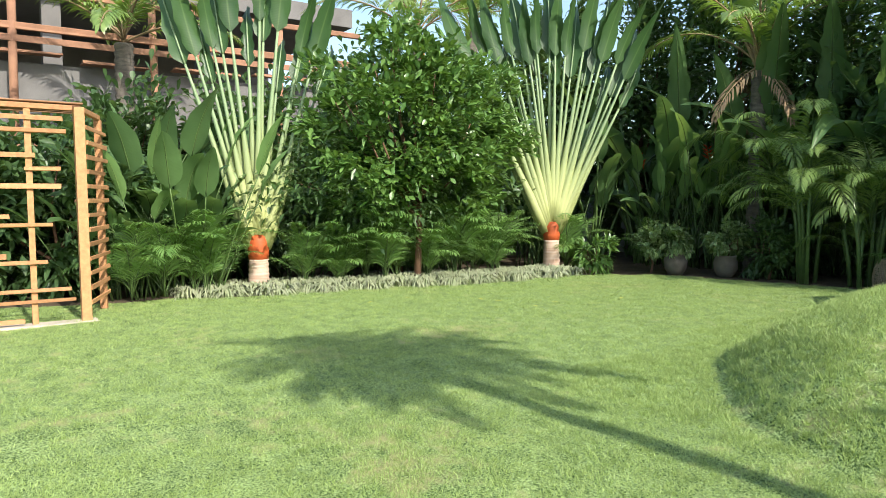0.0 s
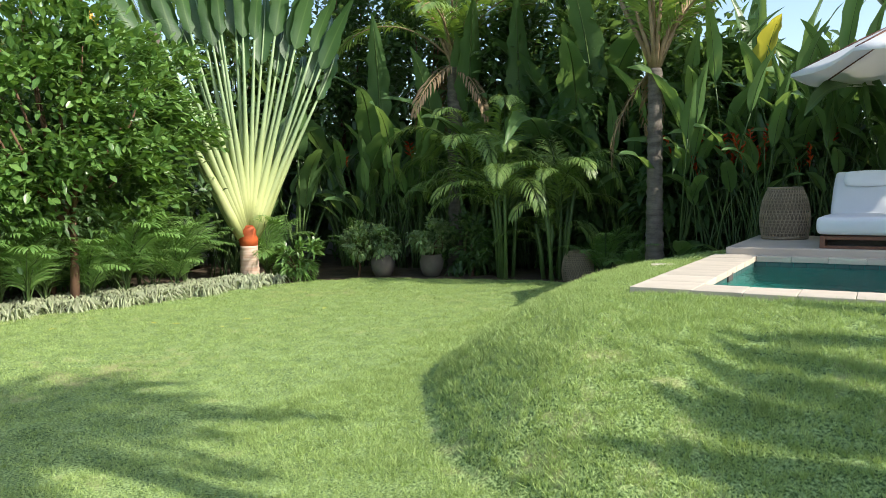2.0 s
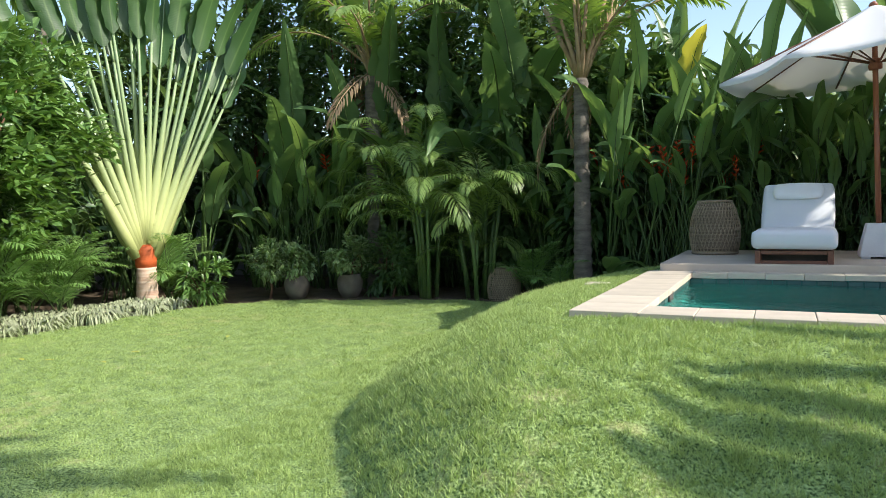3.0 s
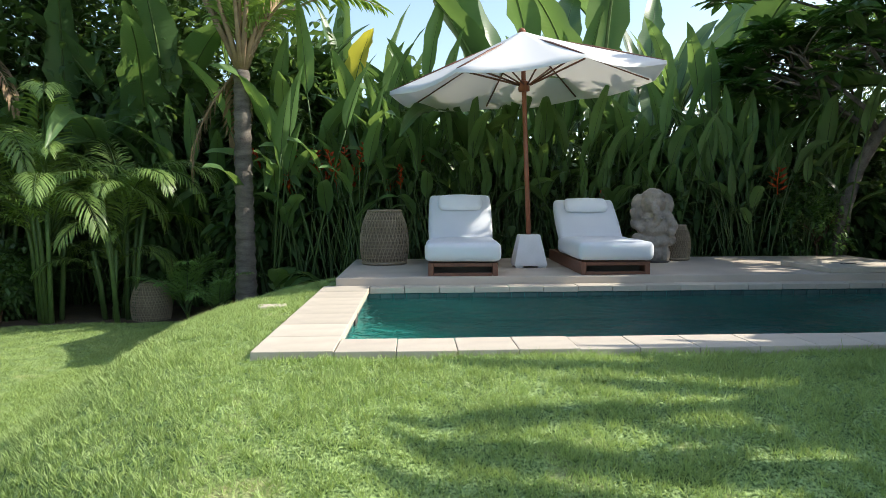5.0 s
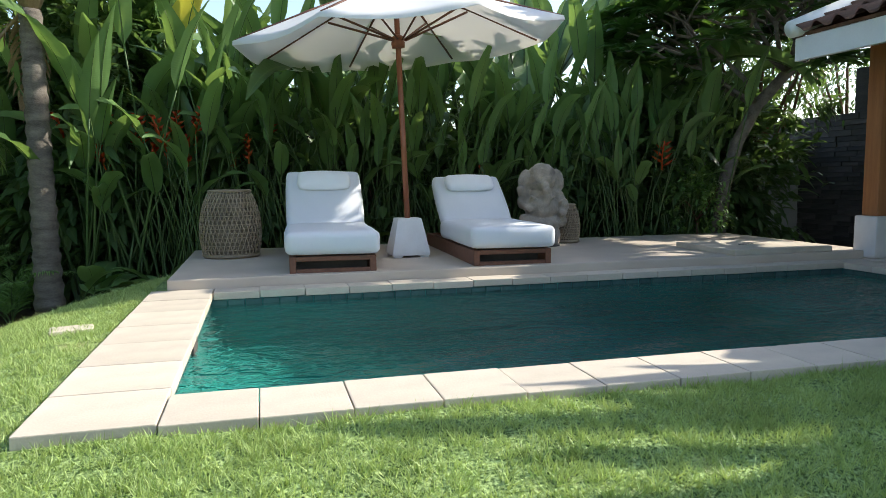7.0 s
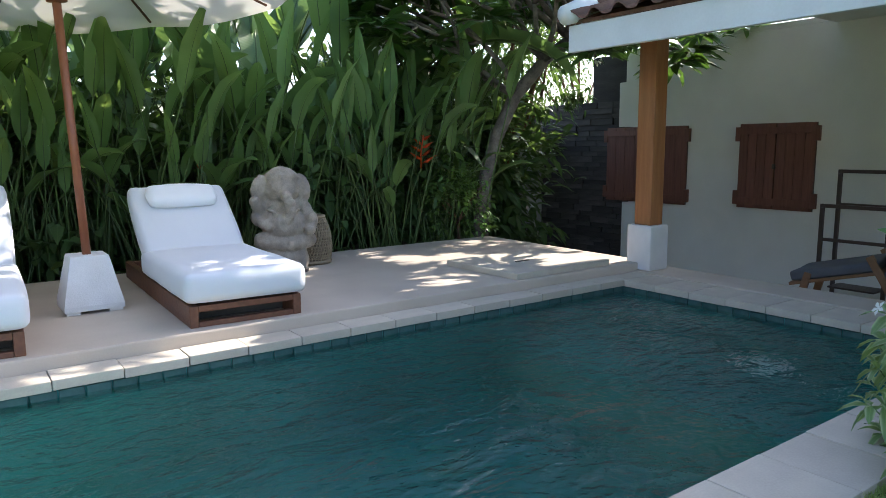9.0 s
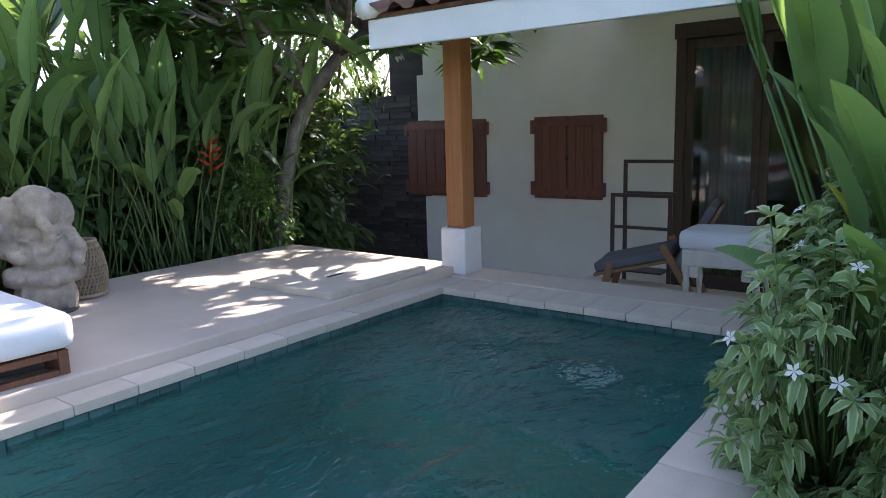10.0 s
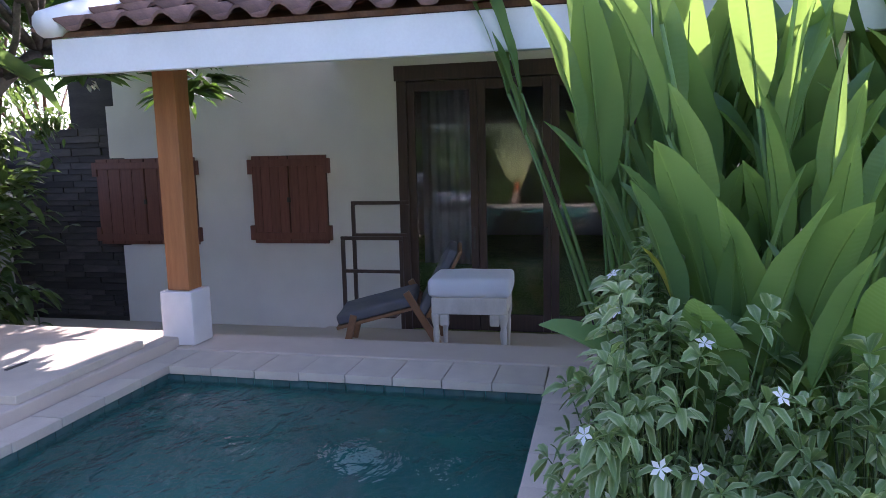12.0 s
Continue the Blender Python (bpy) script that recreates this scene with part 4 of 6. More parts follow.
def make_lounger(m, back_angle):
    """Wide low lounger with a raised back: origin at the foot end, middle, on the ground; y runs to the head."""
    t = thing("sun_lounger", m, "low teak sun lounger with thick white mattress, back raised", "sun lounger", "loungers by the pool")
    W, L = 0.305, 1.95
    for sx in (-1, 1):
        part("side_rail", box((sx * W - 0.025, 0.0, 0.0), (sx * W + 0.025, L, 0.125), 0.006), M_TEAK, t)
    part("foot_rail", box((-W + 0.026, 0.004, 0.088), (W - 0.026, 0.05, 0.124), 0.004), M_TEAK, t)
    part("foot_sill", box((-W + 0.026, 0.004, 0.0), (W - 0.026, 0.05, 0.03), 0.004), M_TEAK, t)
    part("head_rail", box((-W + 0.026, L - 0.05, 0.0), (W - 0.026, L, 0.124), 0.004), M_TEAK, t)
    # dark board added inside the frame to stand for the shade under the slats
    part("shadow_panel", box((-W + 0.027, 0.18, 0.01), (W - 0.027, 0.2, 0.12), 0.0), M_STATUE_BASE, t)
    for k in range(9):
        part("slat", box((-W, 0.08 + k * 0.13, 0.1255), (W, 0.16 + k * 0.13, 0.138), 0.003), M_TEAK, t)
    part("mattress", soft_box((-0.36, -0.04, 0.14), (0.36, 1.17, 0.315), 0.05, "mattress"), M_CUSHION, t)
    back = part("backrest_frame", box((-W, 0.0, 0.0), (W, 0.72, 0.03), 0.006), M_TEAK, t, "", pose(0, 1.1, 0.14, back_angle))
    part("back_mattress", soft_box((-0.345, 0.01, 0.033), (0.345, 0.74, 0.17), 0.05, "back_mattress"), M_CUSHION, back)
    part("pillow", soft_box((-0.23, 0.47, 0.175), (0.23, 0.66, 0.25), 0.035, "pillow", 0.02, 5), M_PILLOW, t, "white head pillow", pose(0, 1.1, 0.14, back_angle))
    return t


make_lounger(at(-1.108, 9.47, DECK_Z, -2.5), 47)
make_lounger(at(0.35, 9.47, DECK_Z, -2.0), 39)


def make_umbrella(m):
    t = thing("garden_umbrella", m, "open white canvas umbrella with red-brown timber pole", "umbrella")
    base = part("base_block", lathe([(0.24, 0.02), (0.24, 0.05), (0.155, 0.34), (0.15, 0.35), (0.02, 0.35)], 4), M_UBASE, t, "white tapered concrete base", pose(0, 0, 0, 0, 0, 45))
    base.data.polygons.foreach_set("use_smooth", np.full(len(base.data.polygons), False))
    for sx in (-1, 1):
        for sy in (-1, 1):
            part("foot", box((sx * 0.12 - 0.04, sy * 0.12 - 0.04, 0.0), (sx * 0.12 + 0.04, sy * 0.12 + 0.04, 0.0195), 0.003), M_UBASE, t)
    g = Geo()
    tube_into(g, [(0, 0, 0.34), (-0.012, 0.09, 1.1), (-0.025, 0.19, 1.95), (-0.035, 0.25, 2.5)], 0.026, 12)
    part("pole", g.mesh("pole"), M_UPOLE, t)
    T = pose(-0.025, 0.19, 1.95, 0, -4.5, 0)
    part("hub", lathe([(0.028, -0.05), (0.06, -0.045), (0.065, 0.0), (0.045, 0.03), (0.06, 0.05), (0.028, 0.07)], 14), M_UPOLE, t, "turned timber hub", T)
    R, rise, N = 1.51, 0.57, 8
    canopy = Geo()
    k, sub = 10, 6
    rows, vs, uvs = [], [], []
    for i in range(k + 1):
        r = 0.03 + (R - 0.03) * i / k
        for j in range(N * sub):
            a = 2 * np.pi * j / (N * sub) + radians(11)
            ph = (j % sub) / sub
            chord = math.cos(math.pi / N) / math.cos((ph - 0.5) * 2 * math.pi / N)
            sagz = -0.05 * math.sin(math.pi * ph) * (i / k) ** 1.5
            rr = r * (chord * (1 - 0.02 * math.sin(math.pi * ph)))
            vs.append((rr * math.cos(a), rr * math.sin(a), rise * (1 - (i / k) ** 0.93) + sagz))
    # hanging hem
    for j in range(N * sub):
        x, y, zz = vs[k * N * sub + j]
        vs.append((x * 1.003, y * 1.003, zz - 0.035))
    M2 = N * sub
    f = [(i * M2 + j, i * M2 + (j + 1) % M2, (i + 1) * M2 + (j + 1) % M2, (i + 1) * M2 + j) for i in range(k + 1) for j in range(M2)]
    canopy.add(vs, [q[::-1] for q in f])
    cm = canopy.mesh("canopy")
    C = pose(0.0, 0.2, 1.975, 0, -4.5, 0)
    cob = part("canopy", cm, M_CANVAS, t, "", C)
    part("finial", lathe([(0.03, 0.55), (0.045, 0.58), (0.03, 0.605), (0.001, 0.62)], 12), M_UPOLE, t, "", C)
    for j in range(N):
        a = 2 * np.pi * j / N + radians(11)
        g = Geo()
        tube_into(g, [(0.04 * math.cos(a), 0.04 * math.sin(a), rise - 0.05), (0.8 * math.cos(a), 0.8 * math.sin(a), rise * 0.52 - 0.035), (1.49 * math.cos(a), 1.49 * math.sin(a), 0.0)], [0.012, 0.014, 0.012], 4)
        rib = part("rib", g.mesh("rib"), M_TEAK, t, "", C)
        g = Geo()
        tube_into(g, [(0.05 * math.cos(a), 0.05 * math.sin(a), 0.0), (0.72 * math.cos(a), 0.72 * math.sin(a), rise * 0.55 - 0.05)], 0.011, 4)
        part("strut", g.mesh("strut"), M_TEAK, rib)
    return t


M_CANVAS = leafy("white_umbrella_canvas", (0.80, 0.79, 0.76), (0.83, 0.82, 0.79), 0.22, 0.85, 10, (0.8, 0.76, 0.68), vein_lift=0.0)
make_umbrella(at(-0.335, 10.4, DECK_Z))


def make_statue(m):
    """Seated stone figure with a trunk, as one carved block."""
    bm = bmesh.new()

    def blob(x, y, z, rx, ry, rz, tilt=0):
        bmesh.ops.create_icosphere(bm, subdivisions=3, radius=1.0, matrix=pose(x, y, z, 0, tilt, 0) @ Matrix.Diagonal((rx, ry, rz, 1)))

    def limb(pts, r0, r1):
        n = 8
        for i in range(n):
            q = i / (n - 1) * (len(pts) - 1)
            a = min(int(q), len(pts) - 2)
            p = Vector(pts[a]).lerp(Vector(pts[a + 1]), q - a)
            r = r0 + (r1 - r0) * i / (n - 1)
            blob(p.x, p.y, p.z, r, r, r)

    bmesh.ops.create_cube(bm, size=1.0, matrix=pose(0, 0.02, 0.12) @ Matrix.Diagonal((0.34, 0.32, 0.2, 1)))
    for k in range(7):
        a = math.radians(-160 + k * 23.3)
        blob(0.17 * math.cos(a), 0.17 * math.sin(a) + 0.02, 0.10, 0.05, 0.05, 0.1)
    blob(0, 0.02, 0.27, 0.2, 0.18, 0.085)                       # crossed legs
    limb([(-0.19, -0.06, 0.27), (-0.02, -0.15, 0.25)], 0.075, 0.06)
    limb([(0.2, -0.05, 0.27), (0.03, -0.16, 0.24)], 0.075, 0.06)
    blob(0, -0.02, 0.40, 0.19, 0.19, 0.15)                     # belly
    blob(0, 0.03, 0.54, 0.17, 0.12, 0.11)                       # chest
    limb([(-0.17, 0.02, 0.57), (-0.235, -0.03, 0.45), (-0.14, -0.14, 0.4)], 0.058, 0.042)
    limb([(0.17, 0.02, 0.57), (0.25, -0.04, 0.44), (0.21, -0.15, 0.36)], 0.058, 0.05)
    limb([(-0.2, 0.0, 0.5), (-0.24, -0.06, 0.6)], 0.05, 0.045)
    limb([(0.2, -0.06, 0.4), (0.235, -0.12, 0.46)], 0.055, 0.05)
    blob(0, -0.01, 0.70, 0.15, 0.14, 0.13)                    # head
    blob(-0.18, 0.0, 0.70, 0.085, 0.04, 0.12, 12)              # ears
    blob(0.175, 0.0, 0.70, 0.075, 0.04, 0.12, -12)
    blob(0, 0.0, 0.79, 0.145, 0.13, 0.075)
    blob(0, 0.0, 0.83, 0.105, 0.10, 0.05)                      # crown
    limb([(0.0, -0.12, 0.69), (0.03, -0.19, 0.6), (0.05, -0.19, 0.5), (0.0, -0.18, 0.43), (-0.06, -0.17, 0.44)], 0.055, 0.03)
    limb([(-0.13, -0.13, 0.53), (0.0, -0.165, 0.47), (0.12, -0.14, 0.53)], 0.018, 0.018)
    for k in range(9):
        a = math.radians(-165 + k * 18.75)
        blob(0.118 * math.cos(a), 0.11 * math.sin(a), 0.775, 0.02, 0.02, 0.02)
    me = bm_mesh(bm, "stone_statue", True)
    me.materials.append(M_STATUE)
    ob = new("stone_statue", me)
    ob.matrix_basis = m
    rm = ob.modifiers.new("carve", "REMESH")
    rm.mode, rm.voxel_size, rm.use_smooth_shade = "VOXEL", 0.011, True
    sm = ob.modifiers.new("worn", "SMOOTH")
    sm.factor, sm.iterations = 0.5, 2
    tx = bpy.data.textures.new("pits", "CLOUDS")
    tx.noise_scale = 0.05
    dm = ob.modifiers.new("pits", "DISPLACE")
    dm.texture, dm.strength, dm.mid_level = tx, 0.022, 0.5
    return tagged(ob, "weathered pale stone seated statue on the terrace", "statue")


make_statue(at(1.2, 10.92, DECK_Z, -14) @ Matrix.Diagonal((0.93, 0.93, 0.97, 1)))
tagged(part("statue_plinth", lathe([(0.2, 0.0), (0.2, 0.018)], 24), M_STATUE_BASE, None, "", at(1.19, 10.91, DECK_Z)), "thin dark stone disc under the statue", "plinth")


def make_basket(m, r=0.3, h=0.62, label="tall woven rattan basket with open lattice sides"):
    """Barrel of crossed canes round a paler liner."""
    t = thing("rattan_basket", m, label, "basket", "woven baskets")

    def rad(z):
        u = z / h
        return r * (0.80 + 0.62 * u - 0.80 * u * u - 0.02 * u ** 6)

    zz = np.linspace(0, h, 9)
    part("liner", lathe([(rad(z) * 0.86, z * 0.94 + 0.004) for z in zz] + [(0.001, h * 0.94)], 24), M_LINER, t, "faded woven inner liner")
    def ring(z, thick):
        g = Geo()
        a = np.linspace(0, 2 * np.pi, 33)
        tube_into(g, np.stack([rad(z) * np.cos(a), rad(z) * np.sin(a), np.full(33, z)], 1), thick, 5)
        return g.mesh("hoop")
    part("bottom_hoop", ring(0.02, 0.016), M_RATTAN, t)
    part("top_hoop", ring(h - 0.01, 0.014), M_RATTAN, t)
    for k in range(1, 16):
        part("hoop", ring(h * k / 16, 0.0042), M_RATTAN, t)
    for sgn in (-1, 1):
        g = Geo()
        a = np.linspace(0, 1, 12)
        tube_into(g, [(rad(h * q) * 1.005 * math.cos(sgn * 0.75 * q), rad(h * q) * 1.005 * math.sin(sgn * 0.75 * q), h * q) for q in a], 0.0048, 4)
        me = g.mesh("cane")
        for k in range(40):
            part("cane", me, M_RATTAN, t, "", pose(0, 0, 0, 0, 0, k * 9))
    return t


make_basket(at(-1.91, 10.9, DECK_Z))
make_basket(at(1.55, 11.16, DECK_Z), 0.2, 0.42, "smaller woven rattan basket behind the statue")
make_basket(at(-4.95, 11.95, ground_z(np.array([-4.95]), np.array([11.95]))[0] - 0.03), 0.27, 0.5, "woven rattan basket at the edge of the bed")

# stepping stone sunk in the turf
tagged(part("stepping_stone", box((-0.11, -0.08, 0.0), (0.11, 0.08, 0.04), 0.012), M_COPING, None, "", at(-2.66, 8.3, 0.632, 12)), "small pale stone set in the grass", "stone")

# ---- porch furniture ----
def make_lounge_chair(m):
    """Low wooden easy chair with a tilted seat, slab back and open square arm frames."""
    t = thing("easy_chair", m, "low wooden easy chair with charcoal cushions and open frame", "chair")
    part("seat", soft_box((-0.3, -0.36, 0.0), (0.3, 0.34, 0.09), 0.025, "seat", 0.006, 3), M_GREY, t, "charcoal seat cushion", pose(0, 0, 0.34, 14))
    part("seat_board", box((-0.31, -0.38, -0.03), (0.31, 0.36, -0.002), 0.006), M_CHAIRWOOD, t, "", pose(0, 0, 0.34, 14))
    part("backrest", soft_box((-0.3, 0.0, 0.0), (0.3, 0.08, 0.62), 0.025, "backrest", 0.006, 3), M_GREY, t, "charcoal back cushion", pose(0, 0.33, 0.36, -28))
    part("back_board", box((-0.31, 0.082, 0.0), (0.31, 0.11, 0.64), 0.006), M_CHAIRWOOD, t, "", pose(0, 0.33, 0.36, -28))
    for sx in (-1, 1):
        part("front_leg", box((-0.025, -0.03, 0.0), (0.025, 0.03, 0.36), 0.006), M_CHAIRWOOD, t, "", pose(sx * 0.29, -0.30, 0.0, -14))
        part("back_leg", box((-0.025, -0.03, 0.0), (0.025, 0.03, 0.62), 0.006), M_CHAIRWOOD, t, "", pose(sx * 0.29, 0.55, 0.0, 30))
    return t


make_lounge_chair(at(5.4, 8.42, 0.30, 192))


def make_rack(m):
    """Two open square frames of dark timber standing by the wall."""
    t = thing("towel_rack", m, "open dark timber frame rack standing by the wall", "rack")
    def hoop(w, h, x, nm):
        fr = part(nm, box((x - 0.02, -w / 2, h - 0.04), (x + 0.02, w / 2, h), 0.005), M_DOORWOOD, t)
        for s in (-1, 1):
            part("upright", box((x - 0.02, s * (w / 2 - 0.02) - 0.02, 0.0), (x + 0.02, s * (w / 2 - 0.02) + 0.02, h - 0.041), 0.005), M_DOORWOOD, fr)
        part("crossbar", box((x - 0.018, -w / 2 + 0.041, h - 0.41), (x + 0.018, w / 2 - 0.041, h - 0.375), 0.004), M_DOORWOOD, fr)
    hoop(0.70, 1.58, 0.0, "tall_frame")
    hoop(0.72, 1.21, -0.34, "low_frame")
    part("shelf", box((-0.319, -0.24, 0.28), (-0.021, 0.24, 0.30), 0.004), M_DOORWOOD, t)
    return t


make_rack(at(7.2, 9.0, -0.1))


def make_stool(m):
    t = thing("carved_stool", m, "whitewashed carved bench with pale padded top", "stool")
    part("cushion", soft_box((-0.3, -0.42, 0.47), (0.3, 0.42, 0.58), 0.035, "cushion", 0.015, 4), M_CUSHION, t, "pale grey-white padded cushion")
    part("apron", box((-0.28, -0.39, 0.37), (0.28, 0.39, 0.47), 0.01), M_STOOLW, t)
    for sx in (-1, 1):
        for sy in (-1, 1):
            part("leg", lathe([(0.022, 0.0), (0.03, 0.02), (0.022, 0.05), (0.026, 0.16), (0.036, 0.26), (0.028, 0.29), (0.045, 0.33), (0.05, 0.372)], 10), M_STOOLW, t, "", at(sx * 0.24, sy * 0.35, 0.0))
            part("bracket", box((-0.02, -0.05, 0.30), (0.02, 0.05, 0.369), 0.012), M_STOOLW, t, "", at(sx * 0.25, sy * 0.26, 0.0))
    return t


make_stool(at(4.86, 7.49, 0.30, 3) @ Matrix.Diagonal((0.85, 0.74, 1.31, 1)))

# ---- timber pergola corner and unfinished building beyond the lawn ----
def make_pergola():
    t = thing("timber_screen", at(-9.02, 1.72, 0.0) @ Matrix.Diagonal((1, 1, 0.965, 1)), "rough timber screen of sawn battens with cane top", "screen")
    part("corner_post", box((-0.06, -0.05, 0.0), (0.06, 0.05, 2.48), 0.006, jitter=0.004), M_BAMBOO, t, "planed orange timber post")
    for yy in (-0.5, -1.35, -2.2):
        part("batten", box((-0.02, yy - 0.03, 0.0), (0.02, yy + 0.03, 2.44), 0.004, jitter=0.004), M_BAMBOO, t)
    for zz, y0, y1 in ((2.34, -2.6, -0.16), (2.2, -2.6, -0.14), (1.92, -2.5, -0.44), (1.77, -0.55, -0.2), (1.58, -2.6, -0.2), (1.24, -2.4, -0.7), (1.14, -2.6, -0.3), (0.80, -2.2, -0.75), (0.72, -2.6, -0.36), (0.40, -2.6, -0.14), (0.27, -2.6, -0.1), (0.06, -2.6, -0.6)):
        part("slat", box((0.022, y0, zz - 0.025 + random.uniform(-0.01, 0.01)), (0.045, y1, zz + 0.025), 0.004, jitter=0.006), M_BAMBOO, t)
    SIDE = pose(0, 0, 0, 0, 0, -20)
    for k in range(13):
        zz = 0.22 + k * 0.17
        part("side_slat", box((-0.9 - random.uniform(0, 0.2), 0.052, zz - 0.025), (-0.03 + random.uniform(-0.02, 0.05), 0.072, zz + 0.025), 0.004, jitter=0.006), M_BAMBOO, t, "", SIDE)
    part("side_post", box((-0.98, -0.04, 0.0), (-0.9, 0.04, 2.44), 0.006), M_BAMBOO, t, "", SIDE)
    part("top_rail", box((-0.03, -2.6, 2.441), (0.03, -0.06, 2.5), 0.006), M_BAMBOO, t)
    part("side_rail", box((-0.95, -0.03, 2.441), (-0.062, 0.03, 2.5), 0.006), M_BAMBOO, t, "", SIDE)
    for k in range(30):
        g = Geo()
        x = -1.0 + k * 0.033
        tube_into(g, [(x, -2.7, 2.515 + random.uniform(0, 0.02)), (x + random.uniform(-0.02, 0.02), 0.05, 2.515 + random.uniform(0, 0.03))], 0.012, 4)
        part("cane", g.mesh("cane"), M_STICKS, t)
    part("sill", box((-0.12, -2.7, -0.03), (0.12, 0.12, 0.012), 0.01), M_COPING, t, "pale stone sill under the screen")
    return t


make_pergola()


def make_building():
    t = thing("unfinished_building", at(-19.0, 4.0, 0.0), "unfinished raw concrete building with timber props", "building")
    for k, zz in enumerate((2.95, 6.2)):
        part("floor_slab", box((-6, -14, zz), (0.6, 6, zz + 0.5), 0.02), M_CONC, t)
    for y in (-12, -8.5, -5, -1.5, 2, 5):
        part("column", box((-0.3, y - 0.2, 0.0), (0.1, y + 0.2, 2.949), 0.02), M_CONC, t)
        part("column", box((-0.3, y - 0.2, 3.451), (0.1, y + 0.2, 6.199), 0.02), M_CONC, t)
    part("parapet", box((0.2, -14, 3.451), (0.5, 6, 4.4), 0.02), M_CONC, t)
    part("back_wall", box((-6.2, -14, 0.0), (-6.0, 6, 6.19), 0.02), M_CONC, t)
    for y in (-9.6, -7.2, -4.9, -4.1, -2.4, 0.6, 3.6):
        g = Geo()
        tube_into(g, [(0.9, y, 0.0), (0.95 + random.uniform(-0.1, 0.1), y + random.uniform(-0.15, 0.15), 7.4)], 0.09, 7)
        part("prop", g.mesh("prop"), M_BRICKRED, t)
    for zz in (2.5, 4.75, 5.0, 5.8, 7.1):
        part("ledger", box((0.98, -14, zz), (1.06, 6, zz + 0.14), 0.01, jitter=0.03), M_BRICKRED, t)
    for k in range(9):
        part("plank", box((0.6, -13 + k * 2.0, 4.42 + 0.06 * (k % 3)), (0.98, -11.4 + k * 2.0, 4.47 + 0.06 * (k % 3)), 0.006, jitter=0.03), M_BRICKRED, t)
    return t


make_building()

# ---- planting ----
def set_back(x, y):
    """Beds on the far side of the lawn lie a little further out than the terrace's own planting."""
    k = min(1.0, max(0.0, (-3.0 - x) / 6))
    return x - 0.8 * k, y + k * (0.5 + 0.35 * min(1.0, max(0.0, (y - 4) / 5)))


def gz(x, y):
    return float(ground_z(np.array([x]), np.array([y]))[0])


HELI = [stalked_leaf("leaf", s, L, w, st, bd, 0.014, 84, 0.14, 0.05, i, 0.35, 10, sd, 10, (M_HELI, M_STEM), 0.72, tw) for i, (s, L, w, st, bd, sd, tw) in enumerate(((1.5, 0.85, 0.20, 76, 60, 0.05, 0.5), (1.75, 0.8, 0.18, 82, 35, -0.04, -0.7), (1.2, 0.8, 0.21, 66, 80, 0.08, 0.8), (1.95, 0.9, 0.19, 86, 22, 0.0, 0.4), (0.95, 0.7, 0.19, 60, 65, -0.08, -0.5), (1.6, 0.8, 0.2, 74, 75, 0.03, 1.0), (1.35, 0.75, 0.16, 84, 28, 0.02, -1.1)))]
BANA = [stalked_leaf("leaf", s, L, w, st, bd, 0.035, 84, 0.10, rg, i + 20, 0.3, 16, sd, 8, (M_BANANA, M_STEM), 0.62, tw) for i, (s, L, w, st, bd, sd, rg, tw) in enumerate(((1.4, 1.7, 0.46, 76, 70, 0.08, 0.35, 0.6), (1.7, 1.5, 0.4, 82, 45, -0.08, 0.25, -0.8), (1.2, 1.7, 0.42, 66, 115, 0.1, 0.55, 0.7), (2.0, 1.5, 0.38, 86, 30, 0.04, 0.3, -0.5)))]
CANNA = [stalked_leaf("leaf", s, L, w, st, bd, 0.011, 85, 0.08, 0.0, i + 40, 0.4, 14, sd, 8, (M_CANNA, M_CANNA), 0.8, tw) for i, (s, L, w, st, bd, sd, tw) in enumerate(((0.66, 0.6, 0.15, 80, 30, 0.04, 0.3), (0.8, 0.55, 0.125, 84, 18, -0.03, -0.6), (0.6, 0.58, 0.16, 74, 38, 0.05, 0.8), (1.0, 0.55, 0.115, 86, 14, 0.0, 0.7), (1.3, 0.55, 0.11, 86, 22, 0.02, -0.9)))]
CANNA_BROAD = [stalked_leaf("leaf", s, L, w, st, bd, 0.012, 85, 0.07, 0.0, i + 50, 0.4, 14, sd, 8, (M_CANNA, M_CANNA), 0.8, tw) for i, (s, L, w, st, bd, sd, tw) in enumerate(((0.55, 0.6, 0.21, 78, 34, 0.04, 0.3), (0.7, 0.58, 0.2, 82, 20, -0.05, -0.5), (0.45, 0.62, 0.22, 66, 42, 0.06, 0.6)))]
YELL = stalked_leaf("leaf", 0.75, 0.34, 0.1, 80, 30, 0.009, 85, 0.1, 0.1, 60, 0.5, 10, 0.03, 8, (M_YELLOW, M_STEM), 0.8, 0.4)
YELLB = stalked_leaf("leaf", 1.9, 0.8, 0.26, 70, 50, 0.014, 85, 0.15, 0.35, 61, 0.4, 12, 0.05, 8, (M_YELLOW, M_STEM), 0.75, 0.4)


